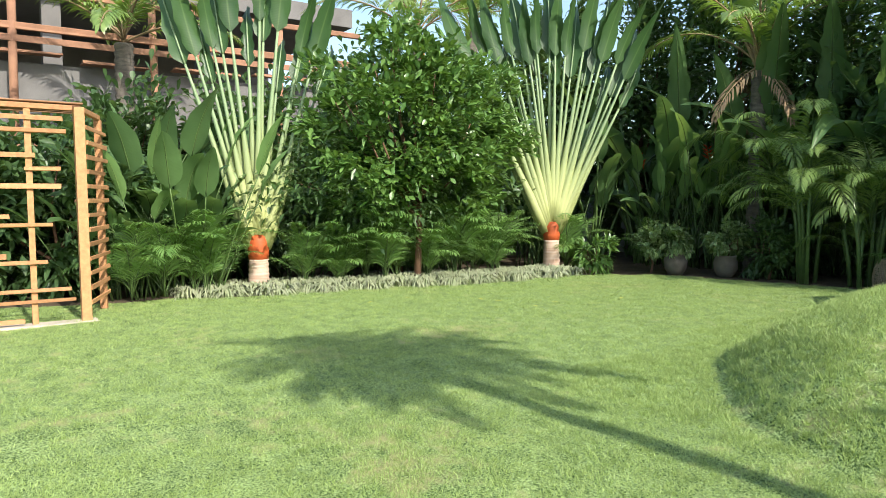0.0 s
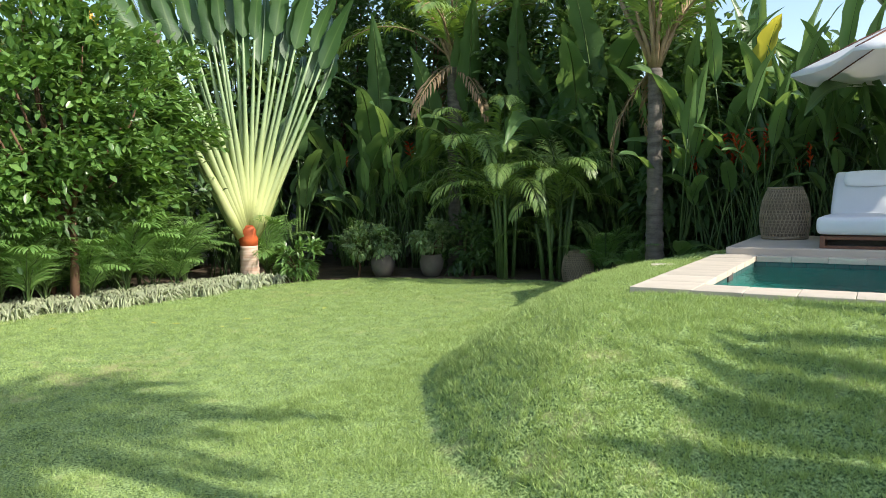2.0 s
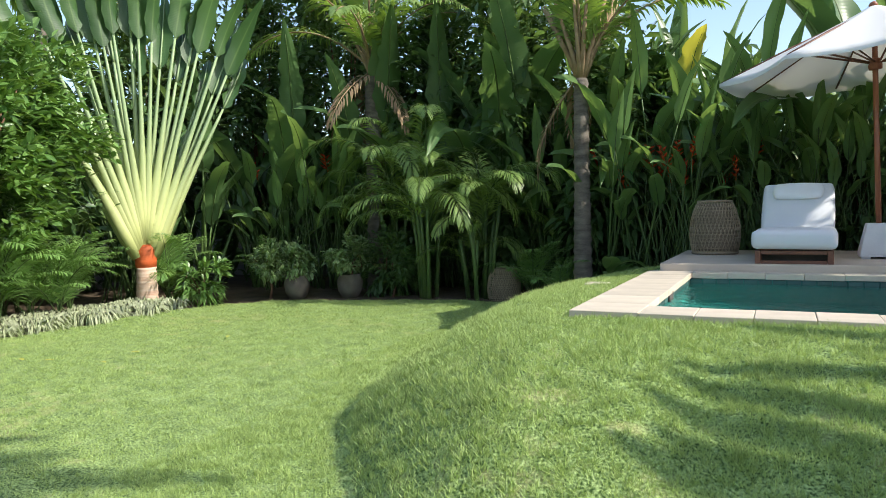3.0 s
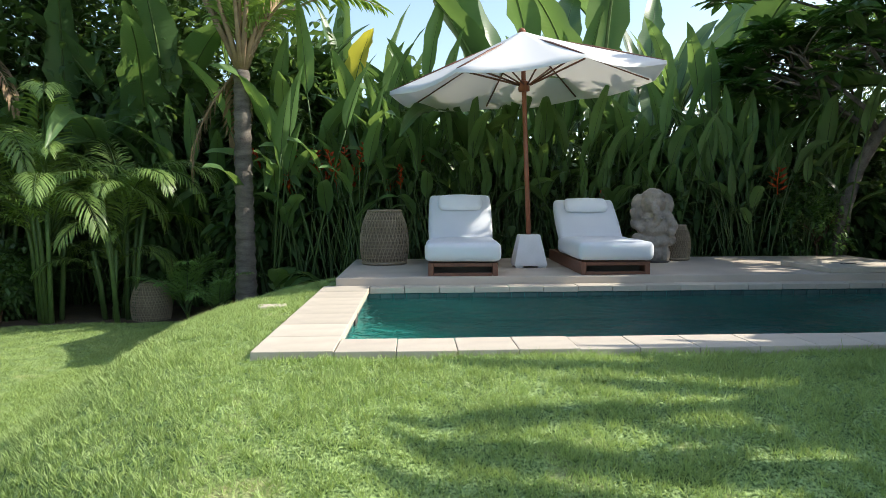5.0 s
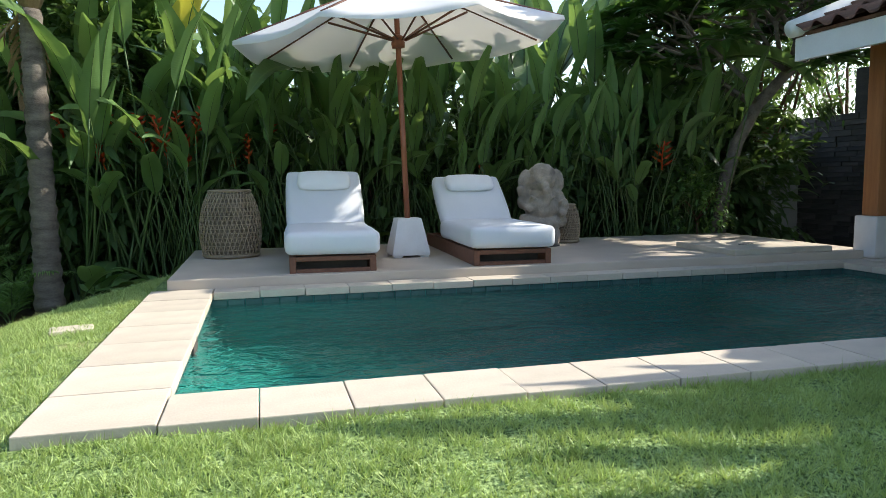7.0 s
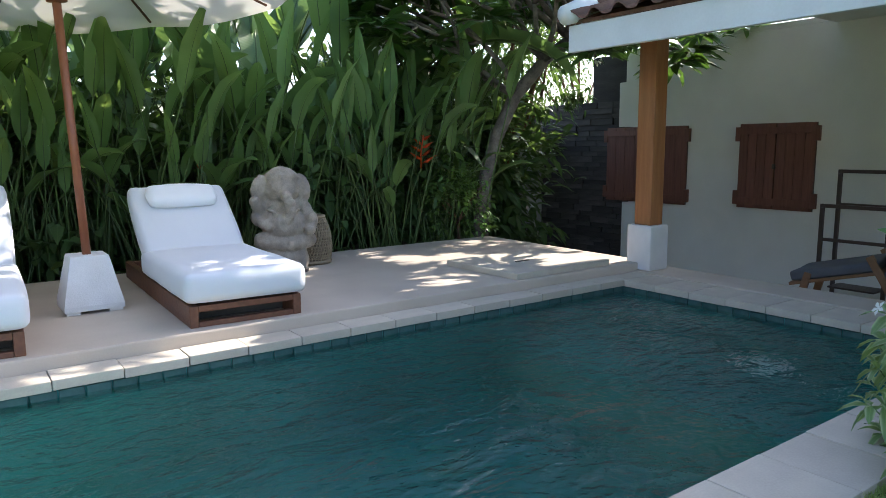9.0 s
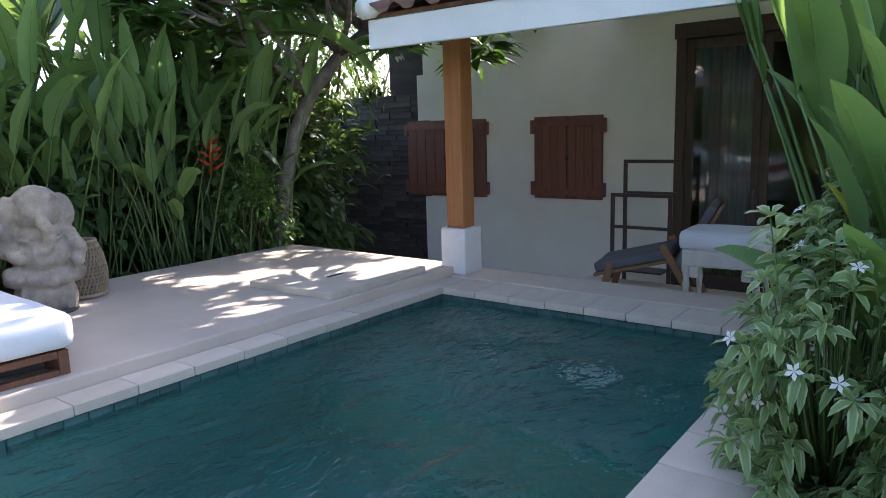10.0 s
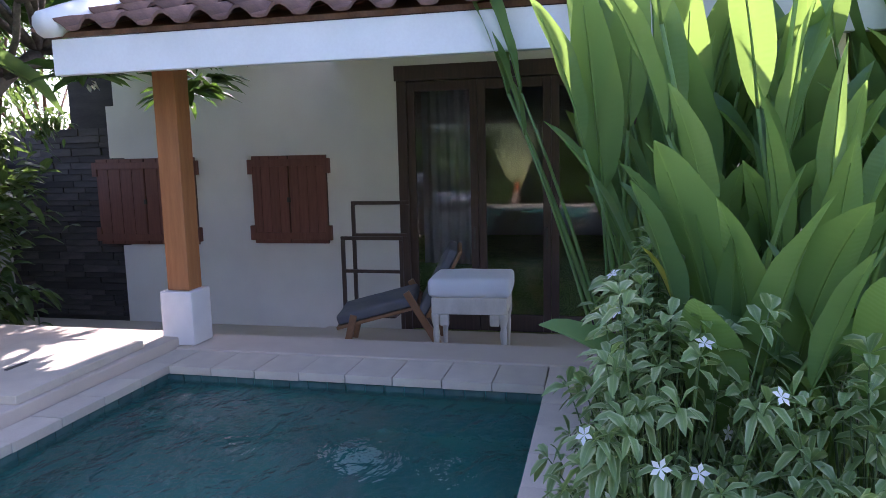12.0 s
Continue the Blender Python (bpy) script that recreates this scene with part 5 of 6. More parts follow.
def bract_mesh(seed):
    """A hanging zigzag of pointed red bracts on a thin stalk."""
    r = np.random.default_rng(seed)
    g = Geo()
    tube_into(g, [(0, 0, 0), (0.01, 0.02, 0.12), (0.0, 0.05, 0.26)], 0.006, 4, 0)
    for k in range(8):
        s = 1 if k % 2 else -1
        z = 0.04 + k * 0.03
        L = 0.13 - 0.008 * k
        a = np.array([0, 0.02, z])
        d = np.array([s * 0.85, r.uniform(-0.3, 0.3), 0.5])
        d /= np.linalg.norm(d)
        b = a + d * L * 0.4
        t = a + d * L
        g.add([a, b + (0, 0.018, 0.01), b - (0, 0.018, -0.01), b + (0, 0, -0.022), t], [(0, 1, 4), (0, 4, 2), (0, 2, 3), (0, 3, 1), (1, 3, 4), (3, 2, 4)], None, 0)
    me = g.mesh("flower")
    me.materials.append(M_RED)
    return me


BRACTS = [bract_mesh(k) for k in range(3)]


def leaf_clump(name, x, y, z, count, scale, leaves, label, category, group, spread=0.22, tilt=(0, 20), flowers=0, fz=1.2, yaw0=None, wide=360, extra=()):
    """Stems that rise from one crown, each leaf an own piece."""
    x, y = set_back(x, y)
    t = thing(name, at(x, y, z), label, category, group)
    for k in range(count):
        a = random.uniform(0, 360) if yaw0 is None else yaw0 + random.uniform(-wide / 2, wide / 2)
        r = spread * math.sqrt(random.random())
        b = random.uniform(0, 6.28)
        me = random.choice(leaves)
        part("leaf", me, (), t, "", turn(at(r * math.cos(b), r * math.sin(b), -0.03), a - 90, -random.uniform(*tilt), scale * random.uniform(0.7, 1.15)))
    for me, yaw, tl, sc in extra:
        part("leaf", me, (), t, "yellowing leaf" if me.materials[0] == M_YELLOW else "", turn(at(0, 0, -0.03), yaw - 90, -tl, sc))
    for k in range(flowers):
        b = random.uniform(0, 6.28)
        g = Geo()
        p = (0.2 * math.cos(b), 0.2 * math.sin(b) - 0.12, fz + random.uniform(-0.25, 0.25))
        tube_into(g, [(0, 0, 0), (p[0] * 0.6, p[1] * 0.6, p[2] * 0.7), p], 0.007, 4)
        st = part("flower_stalk", g.mesh("flower_stalk"), M_STEM, t)
        part("flower", BRACTS[k % 3], M_RED, st, "hanging red bract", turn(Matrix.Translation(p), random.uniform(0, 360), random.uniform(-25, 25), random.uniform(0.9, 1.4)))
    return t


H_LAB, H_CAT, H_GRP = "tall green heliconia clump in the bed behind the pool", "heliconia", "heliconias along the garden wall"
# behind the terrace, a dense row in two depths
for k in range(15):
    x = -2.2 + k * 0.43
    leaf_clump("heliconia", x + random.uniform(-0.1, 0.1), (12.3 if -2.0 < x < 1.5 else 11.95) + random.uniform(-0.1, 0.12), 0.62, 19, random.uniform(0.76, 0.96), HELI, H_LAB, H_CAT, H_GRP, 0.2, (0, 16), 1 if k in (4, 7, 12) else (3 if k in (0, 1) else 0), 1.15)
for k in range(14):
    x = -2.6 + k * 0.48
    leaf_clump("heliconia", x, 12.7 + random.uniform(-0.15, 0.25), 0.6, 19, random.uniform(1.0, 1.28), HELI, H_LAB, H_CAT, H_GRP, 0.25, (0, 14))
# tall sunlit group beside the slim palm
for x, y, sc, n, fl in ((-3.3, 12.0, 1.0, 15, 4), (-2.95, 12.15, 1.2, 19, 3), (-2.5, 12.05, 1.1, 18, 4), (-3.3, 12.6, 1.4, 18, 0), (-2.7, 12.6, 1.4, 19, 0), (-3.6, 13.0, 1.35, 14, 0), (-2.1, 12.7, 1.35, 17, 0), (-1.5, 12.9, 1.3, 16, 0)):
    leaf_clump("heliconia", x, y, 0.35, n, sc, HELI, "tall sunlit heliconia clump with red flowers beside the basket", H_CAT, H_GRP, 0.25, (2, 18), fl, 1.3, None, 360, ((YELLB, -60, 8, 1.35),) if (x, y) == (-2.7, 12.6) else ())
# low broad plants at the terrace end
LOW = [stalked_leaf("leaf", 0.22, 0.42, 0.24, 55, 60, 0.01, 75, 0.06, 0.0, 70 + i, 0.25, 8, 0, 20, (M_HELI, M_STEM), 0.62) for i in range(2)]
for x, y in ((-2.75, 11.2), (-3.2, 11.35), (-2.5, 11.45)):
    leaf_clump("broadleaf_plant", x, y, 0.3, 9, 1.0, LOW, "low broad-leaved green plant at the terrace end", "plant", "low plants", 0.15, (0, 40))
# dark heliconia and banana mass at the back of the lawn
for k in range(17):
    u = k / 16
    x, y = -9.0 + 5.2 * u + random.uniform(-0.3, 0.3), 11.3 + 1.1 * math.sin(u * 2.2) + random.uniform(-0.25, 0.35)
    if x > -6.6 and y < 12.9:
        y = 13.0
    leaf_clump("heliconia", x, y, 0.0, 16, random.uniform(1.0, 1.4), HELI, "tall dark green heliconia clump at the back of the lawn", H_CAT, H_GRP, 0.3, (0, 16), 1 if k in (1, 3, 4, 8) else 0, 1.9)
for x, y, sc in ((-9.6, 10.6, 1.15), (-8.7, 12.0, 1.25), (-8.2, 12.6, 1.4), (-7.6, 12.9, 1.45), (-6.4, 13.0, 1.4), (-5.2, 13.3, 1.4), (-9.9, 9.4, 1.15), (-9.2, 11.6, 1.35), (-5.8, 13.2, 1.45), (-4.6, 13.3, 1.4), (-3.9, 13.3, 1.25), (-7.0, 12.8, 1.2)):
    leaf_clump("banana_plant", x, y, 0.0, 8, sc, BANA, "tall banana plant with broad dark leaves", "banana plant", "banana plants", 0.15, (2, 20))
for x, y, sc in ((-1.6, 13.1, 1.5), (-0.6, 13.2, 1.3), (0.2, 13.2, 1.65), (1.0, 13.1, 1.75), (1.8, 13.2, 1.6), (2.6, 13.2, 1.65)):
    leaf_clump("banana_plant", x, y, 0.5, 6, sc, BANA, "banana plant with long arching leaves behind the pool", "banana plant", "banana plants", 0.15, (4, 22))
leaf_clump("banana_plant", 8.9, 15.2, 0.6, 6, 1.1, [stalked_leaf("leaf", 1.1, 1.2, 0.4, 60, 90, 0.03, 84, 0.1, 0.2, 90, 0.3, 14, 0.05, 8, (M_CANNA, M_STEM), 0.62, 0.2)], "sunlit banana plant beyond the slate wall", "banana plant", "banana plants", 0.15, (4, 22))
# between and behind the fan palms on the left
for x, y, sc in ((-9.9, 2.3, 0.95), (-9.6, 2.9, 1.0), (-10.3, 3.2, 1.1), (-10.2, 4.6, 1.0), (-10.0, 1.6, 0.9), (-10.4, 7.6, 1.1), (-9.9, 9.0, 1.0), (-9.3, 9.4, 0.9), (-10.6, 2.2, 1.1), (-10.5, 5.6, 1.0)):
    leaf_clump("heliconia", x, y, 0.0, 11, sc, HELI, "tall green heliconia clump between the fan palms", H_CAT, H_GRP, 0.28, (0, 22), 0)
for x, y, sc in ((-10.9, 2.6, 1.0), (-11.2, 6.4, 1.1), (-11.0, 8.6, 1.1)):
    leaf_clump("banana_plant", x, y, 0.0, 7, sc, BANA, "tall banana plant behind the fan palms", "banana plant", "banana plants", 0.15, (2, 22))


BROAD = [stalked_leaf("leaf", s, L, w, st, bd, 0.02, 84, 0.08, 0.05, i + 95, 0.25, 12, sd, 10, (M_BANANA, M_STEM), 0.66, tw) for i, (s, L, w, st, bd, sd, tw) in enumerate(((1.3, 0.85, 0.36, 74, 50, 0.05, 0.5), (1.7, 0.9, 0.38, 80, 35, -0.05, -0.6), (1.0, 0.8, 0.36, 62, 70, 0.08, 0.3)))]
for x, y, sc in ((-9.8, 1.95, 0.85), (-9.8, 2.55, 0.95), (-9.95, 3.0, 0.9), (-10.4, 2.4, 1.15)):
    leaf_clump("broadleaf_plant", x, y, 0.0, 11, sc, BROAD, "tall plant with broad dark paddle leaves beside the timber screen", "plant", "broad-leaved plants", 0.22, (2, 20))


# traveller's fan palms
FANL = []
for i, (s, L, w, bd, rg) in enumerate(((3.0, 1.9, 0.42, 50, 0.45), (3.4, 1.8, 0.36, 85, 0.6), (2.7, 1.7, 0.34, 110, 0.65), (3.3, 1.9, 0.44, 30, 0.3))):
    g = Geo()
    zz = np.linspace(0, s, 9)
    tube_into(g, np.stack([np.zeros(9), 0.02 * np.sin(zz), zz], 1), np.interp(zz, [0, 0.25, 0.9, 1.7, s], [0.10, 0.12, 0.075, 0.042, 0.02]), 7, 1)
    blade_into(g, L, w, 88, bd, 16, 0.22, 0.08, 0.03 * (-1) ** i, 0.6, (0, 0.02, s), 1.2, 0, rg, 80 + i, 1.5 * (-1) ** i)
    q, _, _ = spine(L, 88, bd, 16, 0.03 * (-1) ** i)
    tube_into(g, q[:14] + np.array([0, 0.0, s]), np.linspace(0.02, 0.006, 14), 4, 1)
    me = g.mesh("leaf")
    me.materials.append(M_FANLEAF), me.materials.append(M_FAN)
    FANL.append(me)


def make_fan_palm(x, y, yaw, count, spread, trunk, red, size=1.0):
    t = thing("fan_palm", at(x, y, -0.02), "traveller's palm with a fan of yellow-green stalks", "palm tree", "fan palms")
    prof = []
    for k in range(14):
        zz = trunk * k / 13
        prof.append((0.135 + 0.012 * (k % 2) + 0.02 * (1 - k / 13), zz))
    part("trunk", lathe(prof, 20), M_TRUNKPALE, t, "pale ringed trunk")
    part("sheath", lathe([(0.142, trunk - 0.01), (0.155, trunk + 0.1), (0.165, trunk + red), (0.13, trunk + red + 0.08)], 20), M_TRUNKRED, t, "orange-red leaf sheath")
    for k in range(count):
        u = (k / (count - 1)) * 2 - 1
        order = 1 - abs(u)
        phi = u * spread
        side = 180 if k % 2 else 0
        m = turn(at(0, 0, trunk + red * 0.55 + 0.30 * order) @ Matrix.Rotation(radians(random.uniform(-2, 2)), 4, "X") @ Matrix.Rotation(radians(yaw), 4, "Z") @ Matrix.Translation((0.10 * u, 0.03 * (-1) ** k, 0)) @ Matrix.Rotation(radians(phi), 4, "Y"), side, 0, size * random.uniform(0.88, 1.06))
        part("leaf", FANL[(k * 7) % 4], (), t, "", m)
    # overlapping bases that make the woven heart of the fan
    for k in range(9):
        for s in (-1, 1):
            g = Geo()
            z0 = trunk + red * 0.6 + k * 0.085
            w = 0.05 + 0.028 * k
            tube_into(g, [(-s * 0.05, -0.04 - 0.004 * k, z0), (s * w * 0.6, -0.05, z0 + 0.16), (s * (w + 0.06), -0.03, z0 + 0.42)], [0.02, 0.05, 0.03], 6)
            part("leaf_base", g.mesh("leaf_base"), M_FAN, t, "", Matrix.Rotation(radians(yaw), 4, "Z"))
    return t


make_fan_palm(-9.75, 9.6, 57, 27, 27, 0.62, 0.26, 0.94)
make_fan_palm(-10.35, 4.22, 72, 15, 19, 0.5, 0.28, 0.9)


# ---- feather palms ----
FR_BIG = [frond("frond", L, st, bd, 48, lf, 0.019, (M_FROND, M_STEM), 25, 0.014, i, 12, 0.2, sd, 0.42) for i, (L, st, bd, lf, sd) in enumerate(((2.1, 74, 150, 0.46, 0.06), (1.9, 66, 150, 0.44, -0.07), (2.2, 82, 125, 0.46, 0.0), (1.7, 56, 125, 0.42, 0.09)))]
FR_SMALL = [frond("frond", L, st, bd, 36, lf, 0.0115, (M_SMALLPALM, M_STEM), 25, 0.007, 10 + i, 18, 0.2, sd, 0.38) for i, (L, st, bd, lf, sd) in enumerate(((0.92, 80, 100, 0.26, 0.06), (0.8, 70, 95, 0.24, -0.06), (0.95, 85, 80, 0.26, 0.0)))]
FR_COCO = [frond("frond", L, st, bd, 46, lf, 0.04, (M_FROND, M_DRY), 25, 0.025, 20 + i, 20, 0.14, sd, 0.5) for i, (L, st, bd, lf, sd) in enumerate(((2.5, 74, 95, 0.55, 0.05), (2.6, 60, 100, 0.55, -0.05), (2.2, 40, 80, 0.5, 0.03)))]
FR_DRY = [frond("frond", 1.5, -40, 45, 22, 0.38, 0.035, (M_DRY, M_DRY), 25, 0.02, 30, 10, 0.12, 0.03, 0.9)]


def feather_palm(name, x, y, z, count, fronds, label, group, height=0.0, tr=0.1, scale=1.0, tilt=(-12, 25), stems=0, trunk_mat=None, lean=(0, 0), dry=0, petioles=0, yaw0=None, wide=360, rise=0.8):
    x, y = set_back(x, y)
    t = thing(name, at(x, y, z), label, "palm tree", group)
    top = np.array([lean[0], lean[1], height])
    if height:
        g = Geo()
        k = int(height / 0.07)
        u = np.linspace(0, 1, k)
        pts = np.stack([lean[0] * u ** 1.5, lean[1] * u ** 1.5, -0.05 + height * u], 1)
        tube_into(g, pts, tr * (1.25 - 0.4 * u ** 0.5) * (1 + 0.16 * (np.arange(k) % 2)), 12)
        part("trunk", g.mesh("trunk"), trunk_mat or M_TRUNK, t, "ringed grey-brown trunk")
    for k in range(stems):
        g = Geo()
        b = random.uniform(0, 6.28)
        h = random.uniform(0.9, 1.15) * max(0.6, rise)
        tube_into(g, [(0.12 * math.cos(b), 0.12 * math.sin(b), -0.05), (0.18 * math.cos(b), 0.18 * math.sin(b), h * 0.5), (0.3 * math.cos(b), 0.3 * math.sin(b), h)], [0.035, 0.03, 0.025], 7)
        part("cane", g.mesh("cane"), M_STEM, t)
    for k in range(count):
        a = k * 137.5 + random.uniform(-20, 20) if yaw0 is None else yaw0 + random.uniform(-wide / 2, wide / 2)
        off = Vector(top) + Vector((0, 0, random.uniform(-0.05, 0.12) if height else random.uniform(rise * 0.45, rise) if stems else random.uniform(0.0, 0.1)))
        part("frond", fronds[k % len(fronds)], (), t, "", turn(Matrix.Translation(off), a - 90, -random.uniform(*tilt), scale * random.uniform(0.82, 1.12)))
    for k in range(dry):
        part("dead_frond", FR_DRY[0], (), t, "withered brown hanging frond", turn(Matrix.Translation(Vector(top)), k * 77 + 20, random.uniform(-15, 15), random.uniform(0.8, 1.1)))
    for k in range(petioles):
        g = Geo()
        a = k * 137.5
        c, s = math.cos(radians(a)), math.sin(radians(a))
        tube_into(g, [top - (0, 0, 0.12), top + (0.17 * c, 0.17 * s, 0.28), top + (0.48 * c, 0.48 * s, 0.9)], [0.05, 0.035, 0.02], 5)
        part("petiole", g.mesh("petiole"), M_DRY, t, "pale brown bare petiole")
    return t


AR = "arching areca palm with feathery fronds at the back of the lawn"
feather_palm("areca_palm", -5.75, 11.38, 0.0, 19, FR_BIG, AR, "areca palms", stems=6, scale=0.95, tilt=(-8, 18), rise=1.75)
feather_palm("areca_palm", -4.95, 11.5, 0.0, 16, FR_BIG, AR, "areca palms", stems=5, scale=0.8, tilt=(-8, 18), rise=1.5)
feather_palm("areca_palm", -6.45, 11.6, 0.0, 13, FR_BIG, AR, "areca palms", stems=5, scale=1.0, tilt=(-8, 18), rise=2.0)
feather_palm("areca_palm", -5.2, 11.75, 0.0, 8, FR_BIG, AR, "areca palms", stems=4, scale=0.62)
feather_palm("slim_palm", -3.55, 11.4, 0.3, 12, FR_COCO, "slim palm with ringed trunk and pale dry petioles", "tall palms", height=2.8, tr=0.105, petioles=14, tilt=(-38, -12), dry=2)
feather_palm("slim_palm", -7.0, 12.0, 0.0, 11, FR_COCO, "tall palm with withered brown fronds hanging", "tall palms", height=3.75, tr=0.14, petioles=5, tilt=(-15, 25), dry=6)
feather_palm("coconut_palm", -16.0, 12.2, 0.0, 12, FR_COCO, "far coconut palm behind the garden", "tall palms", height=6.4, tr=0.2, scale=1.2)
feather_palm("coconut_palm", -15.2, 3.0, 0.0, 12, FR_COCO, "far coconut palm behind the garden", "tall palms", height=4.6, tr=0.2, scale=1.2)
coco = feather_palm("coconut_palm", -12.6, 8.2, 0.0, 10, FR_COCO, "coconut palm with yellow nuts behind the bush", "tall palms", height=4.9, tr=0.14, scale=1.1)
for k in range(5):
    part("coconut", lathe([(0.001, -0.12), (0.07, -0.09), (0.095, 0.0), (0.07, 0.09), (0.001, 0.12)], 12), M_COCO, coco, "yellow coconut", pose(0.18 + 0.08 * math.cos(k * 1.3), 0.1 + 0.14 * math.sin(k * 1.9), 4.72 - 0.1 * (k % 3)))
# palm beside the walk, whose shadow lies on the lawn
feather_palm("coconut_palm", 2.5, 3.95, 0.1, 46, FR_COCO, "slender coconut palm standing on the turf bank", "tall palms", height=5.5, tr=0.085, scale=0.61, tilt=(-4, 42), lean=(-0.15, -0.05))

SP = "small feathery palm along the edge of the bed"
for k in range(17):
    u = k / 16
    px, py = np.interp(u, [0, 0.35, 0.75, 1], [-9.45, -9.35, -9.0, -8.75]), np.interp(u, [0, 0.35, 0.75, 1], [1.95, 4.2, 7.2, 9.2])
    if abs(py - 8.42) < 0.38 or abs(py - 3.62) < 0.42:
        continue
    feather_palm("small_palm", px - 0.15 + random.uniform(-0.12, 0.12), py, 0.0, 13, FR_SMALL, SP, "small palms", scale=random.uniform(1.1, 1.55), tilt=(-18, 14))
for x, y in ((-9.05, 5.5), (-9.0, 6.2), (-8.95, 6.7), (-8.9, 7.4), (-9.3, 4.9), (-9.35, 2.9)):
    feather_palm("small_palm", x, y, 0.0, 14, FR_SMALL, SP, "small palms", scale=random.uniform(1.2, 1.6), tilt=(-22, 10))
for x, y, sc in ((-7.0, 11.35, 0.8), (-6.1, 11.5, 0.9), (-8.1, 10.5, 0.9), (-3.9, 11.55, 0.8), (-4.3, 11.7, 1.0)):
    feather_palm("small_palm", x, y, gz(x, y), 9, FR_SMALL, "small dark palm in the shaded bed", "small palms", scale=sc * 1.2, tilt=(-15, 15))


# ---- bushes and trees with small leaves ----
def crown_points(n, centre, radii, seed, shell=0.55, clumps=40, puff=(0.07, 0.2)):
    """Points in uneven clumps over an ellipsoid, and the ways outward."""
    r = np.random.default_rng(seed)
    c = r.normal(size=(clumps, 3))
    c /= np.linalg.norm(c, axis=1)[:, None]
    c *= r.uniform(shell, 1.12, (clumps, 1))
    k = r.integers(0, clumps, n)
    p = c[k] + r.normal(size=(n, 3)) * r.uniform(*puff, (clumps, 1))[k]
    d = p / (np.linalg.norm(p, axis=1)[:, None] + 1e-9)
    return p * np.asarray(radii) + np.asarray(centre), d + np.array([0, 0, 0.2])


def leafy_bush(name, x, y, z, centre, radii, count, leaf, material, label, group, seed, trunk=0.03, clumps=45, limbs=7, droop=0.3, kind="", puff=(0.07, 0.2)):
    x, y = set_back(x, y)
    t = thing(name, at(x, y, z), label, name.replace("_", " "), group, kind)
    g = Geo()
    c = np.asarray(centre, float)
    r = np.random.default_rng(seed)
    tube_into(g, [(0, 0, -0.05), (0.03, 0.02, c[2] * 0.3), (c[0] * 0.5, c[1] * 0.5, c[2] * 0.6)], [trunk * 1.3, trunk, trunk * 0.8], 7)
    for k in range(limbs):
        d = r.normal(size=3)
        d[2] = abs(d[2]) * 0.8
        d /= np.linalg.norm(d)
        s = np.array([c[0] * 0.4, c[1] * 0.4, c[2] * r.uniform(0.35, 0.6)])
        e = c + d * np.asarray(radii) * 0.85
        tube_into(g, [s, (s + e) / 2 + r.normal(size=3) * 0.08, e], [trunk * 0.6, trunk * 0.4, trunk * 0.12], 5)
    part("trunk", g.mesh("trunk"), M_TWIG, t, "brown woody stems")
    p, d = crown_points(count, centre, radii, seed, 0.5, clumps, puff)
    keep = p[:, 2] > 0.05
    if droop < 0.1:
        d = d * np.array([1, 1, 0.25])
    part("crown", join_leaves("crown", [leaf_cloud(p[keep], d[keep], leaf[0], leaf[1], seed, 1.3, 0.25, droop)], material), (), t)
    return t


leafy_bush("leafy_tree", -8.95, 6.0, 0.0, (0.05, 0.05, 2.5), (1.1, 1.85, 1.5), 13000, (0.165, 0.07), M_BUSH, "dense glossy green bushy tree behind the small palms", "", 3, 0.05, 150, 14, 0.04, "", (0.05, 0.10))
leafy_bush("leafy_tree", -9.5, 6.0, 0.0, (0.0, 0.0, 1.5), (0.8, 2.2, 1.2), 6000, (0.13, 0.055), M_DARKLEAF, "dark leafy shrub under the bushy tree", "", 4, 0.04, 70, 6)
# hedge that closes the garden
for k, (x, y, h) in enumerate(((-10.9, 0.0, 2.4), (-10.6, 1.2, 2.2), (-12.4, 0.2, 2.6), (-12.4, 2.4, 3.0), (-12.4, 4.6, 3.2), (-12.4, 6.8, 4.0), (-12.3, 9.0, 4.2), (-11.6, 11.2, 6.2), (-10.2, 12.8, 6.6), (-8.4, 13.2, 6.8), (-6.6, 13.3, 6.6), (-5.0, 13.3, 6.2), (-3.4, 13.3, 4.4), (4.9, 13.3, 2.6), (-1.8, 13.35, 2.9), (0.0, 13.35, 2.8), (1.8, 13.35, 2.8), (3.4, 13.3, 2.9), (-11.6, 4.0, 2.0), (-11.6, 7.5, 2.6))):
    leafy_bush("hedge_bush", x, y, 0.0, (0, 0, h * 0.5), (0.8, 1.25, h * 0.52), int(1500 * h), (0.26, 0.095), M_DARKLEAF, "dense dark green hedge bush closing the garden", "hedge bushes", 30 + k, 0.05, 60, 6)
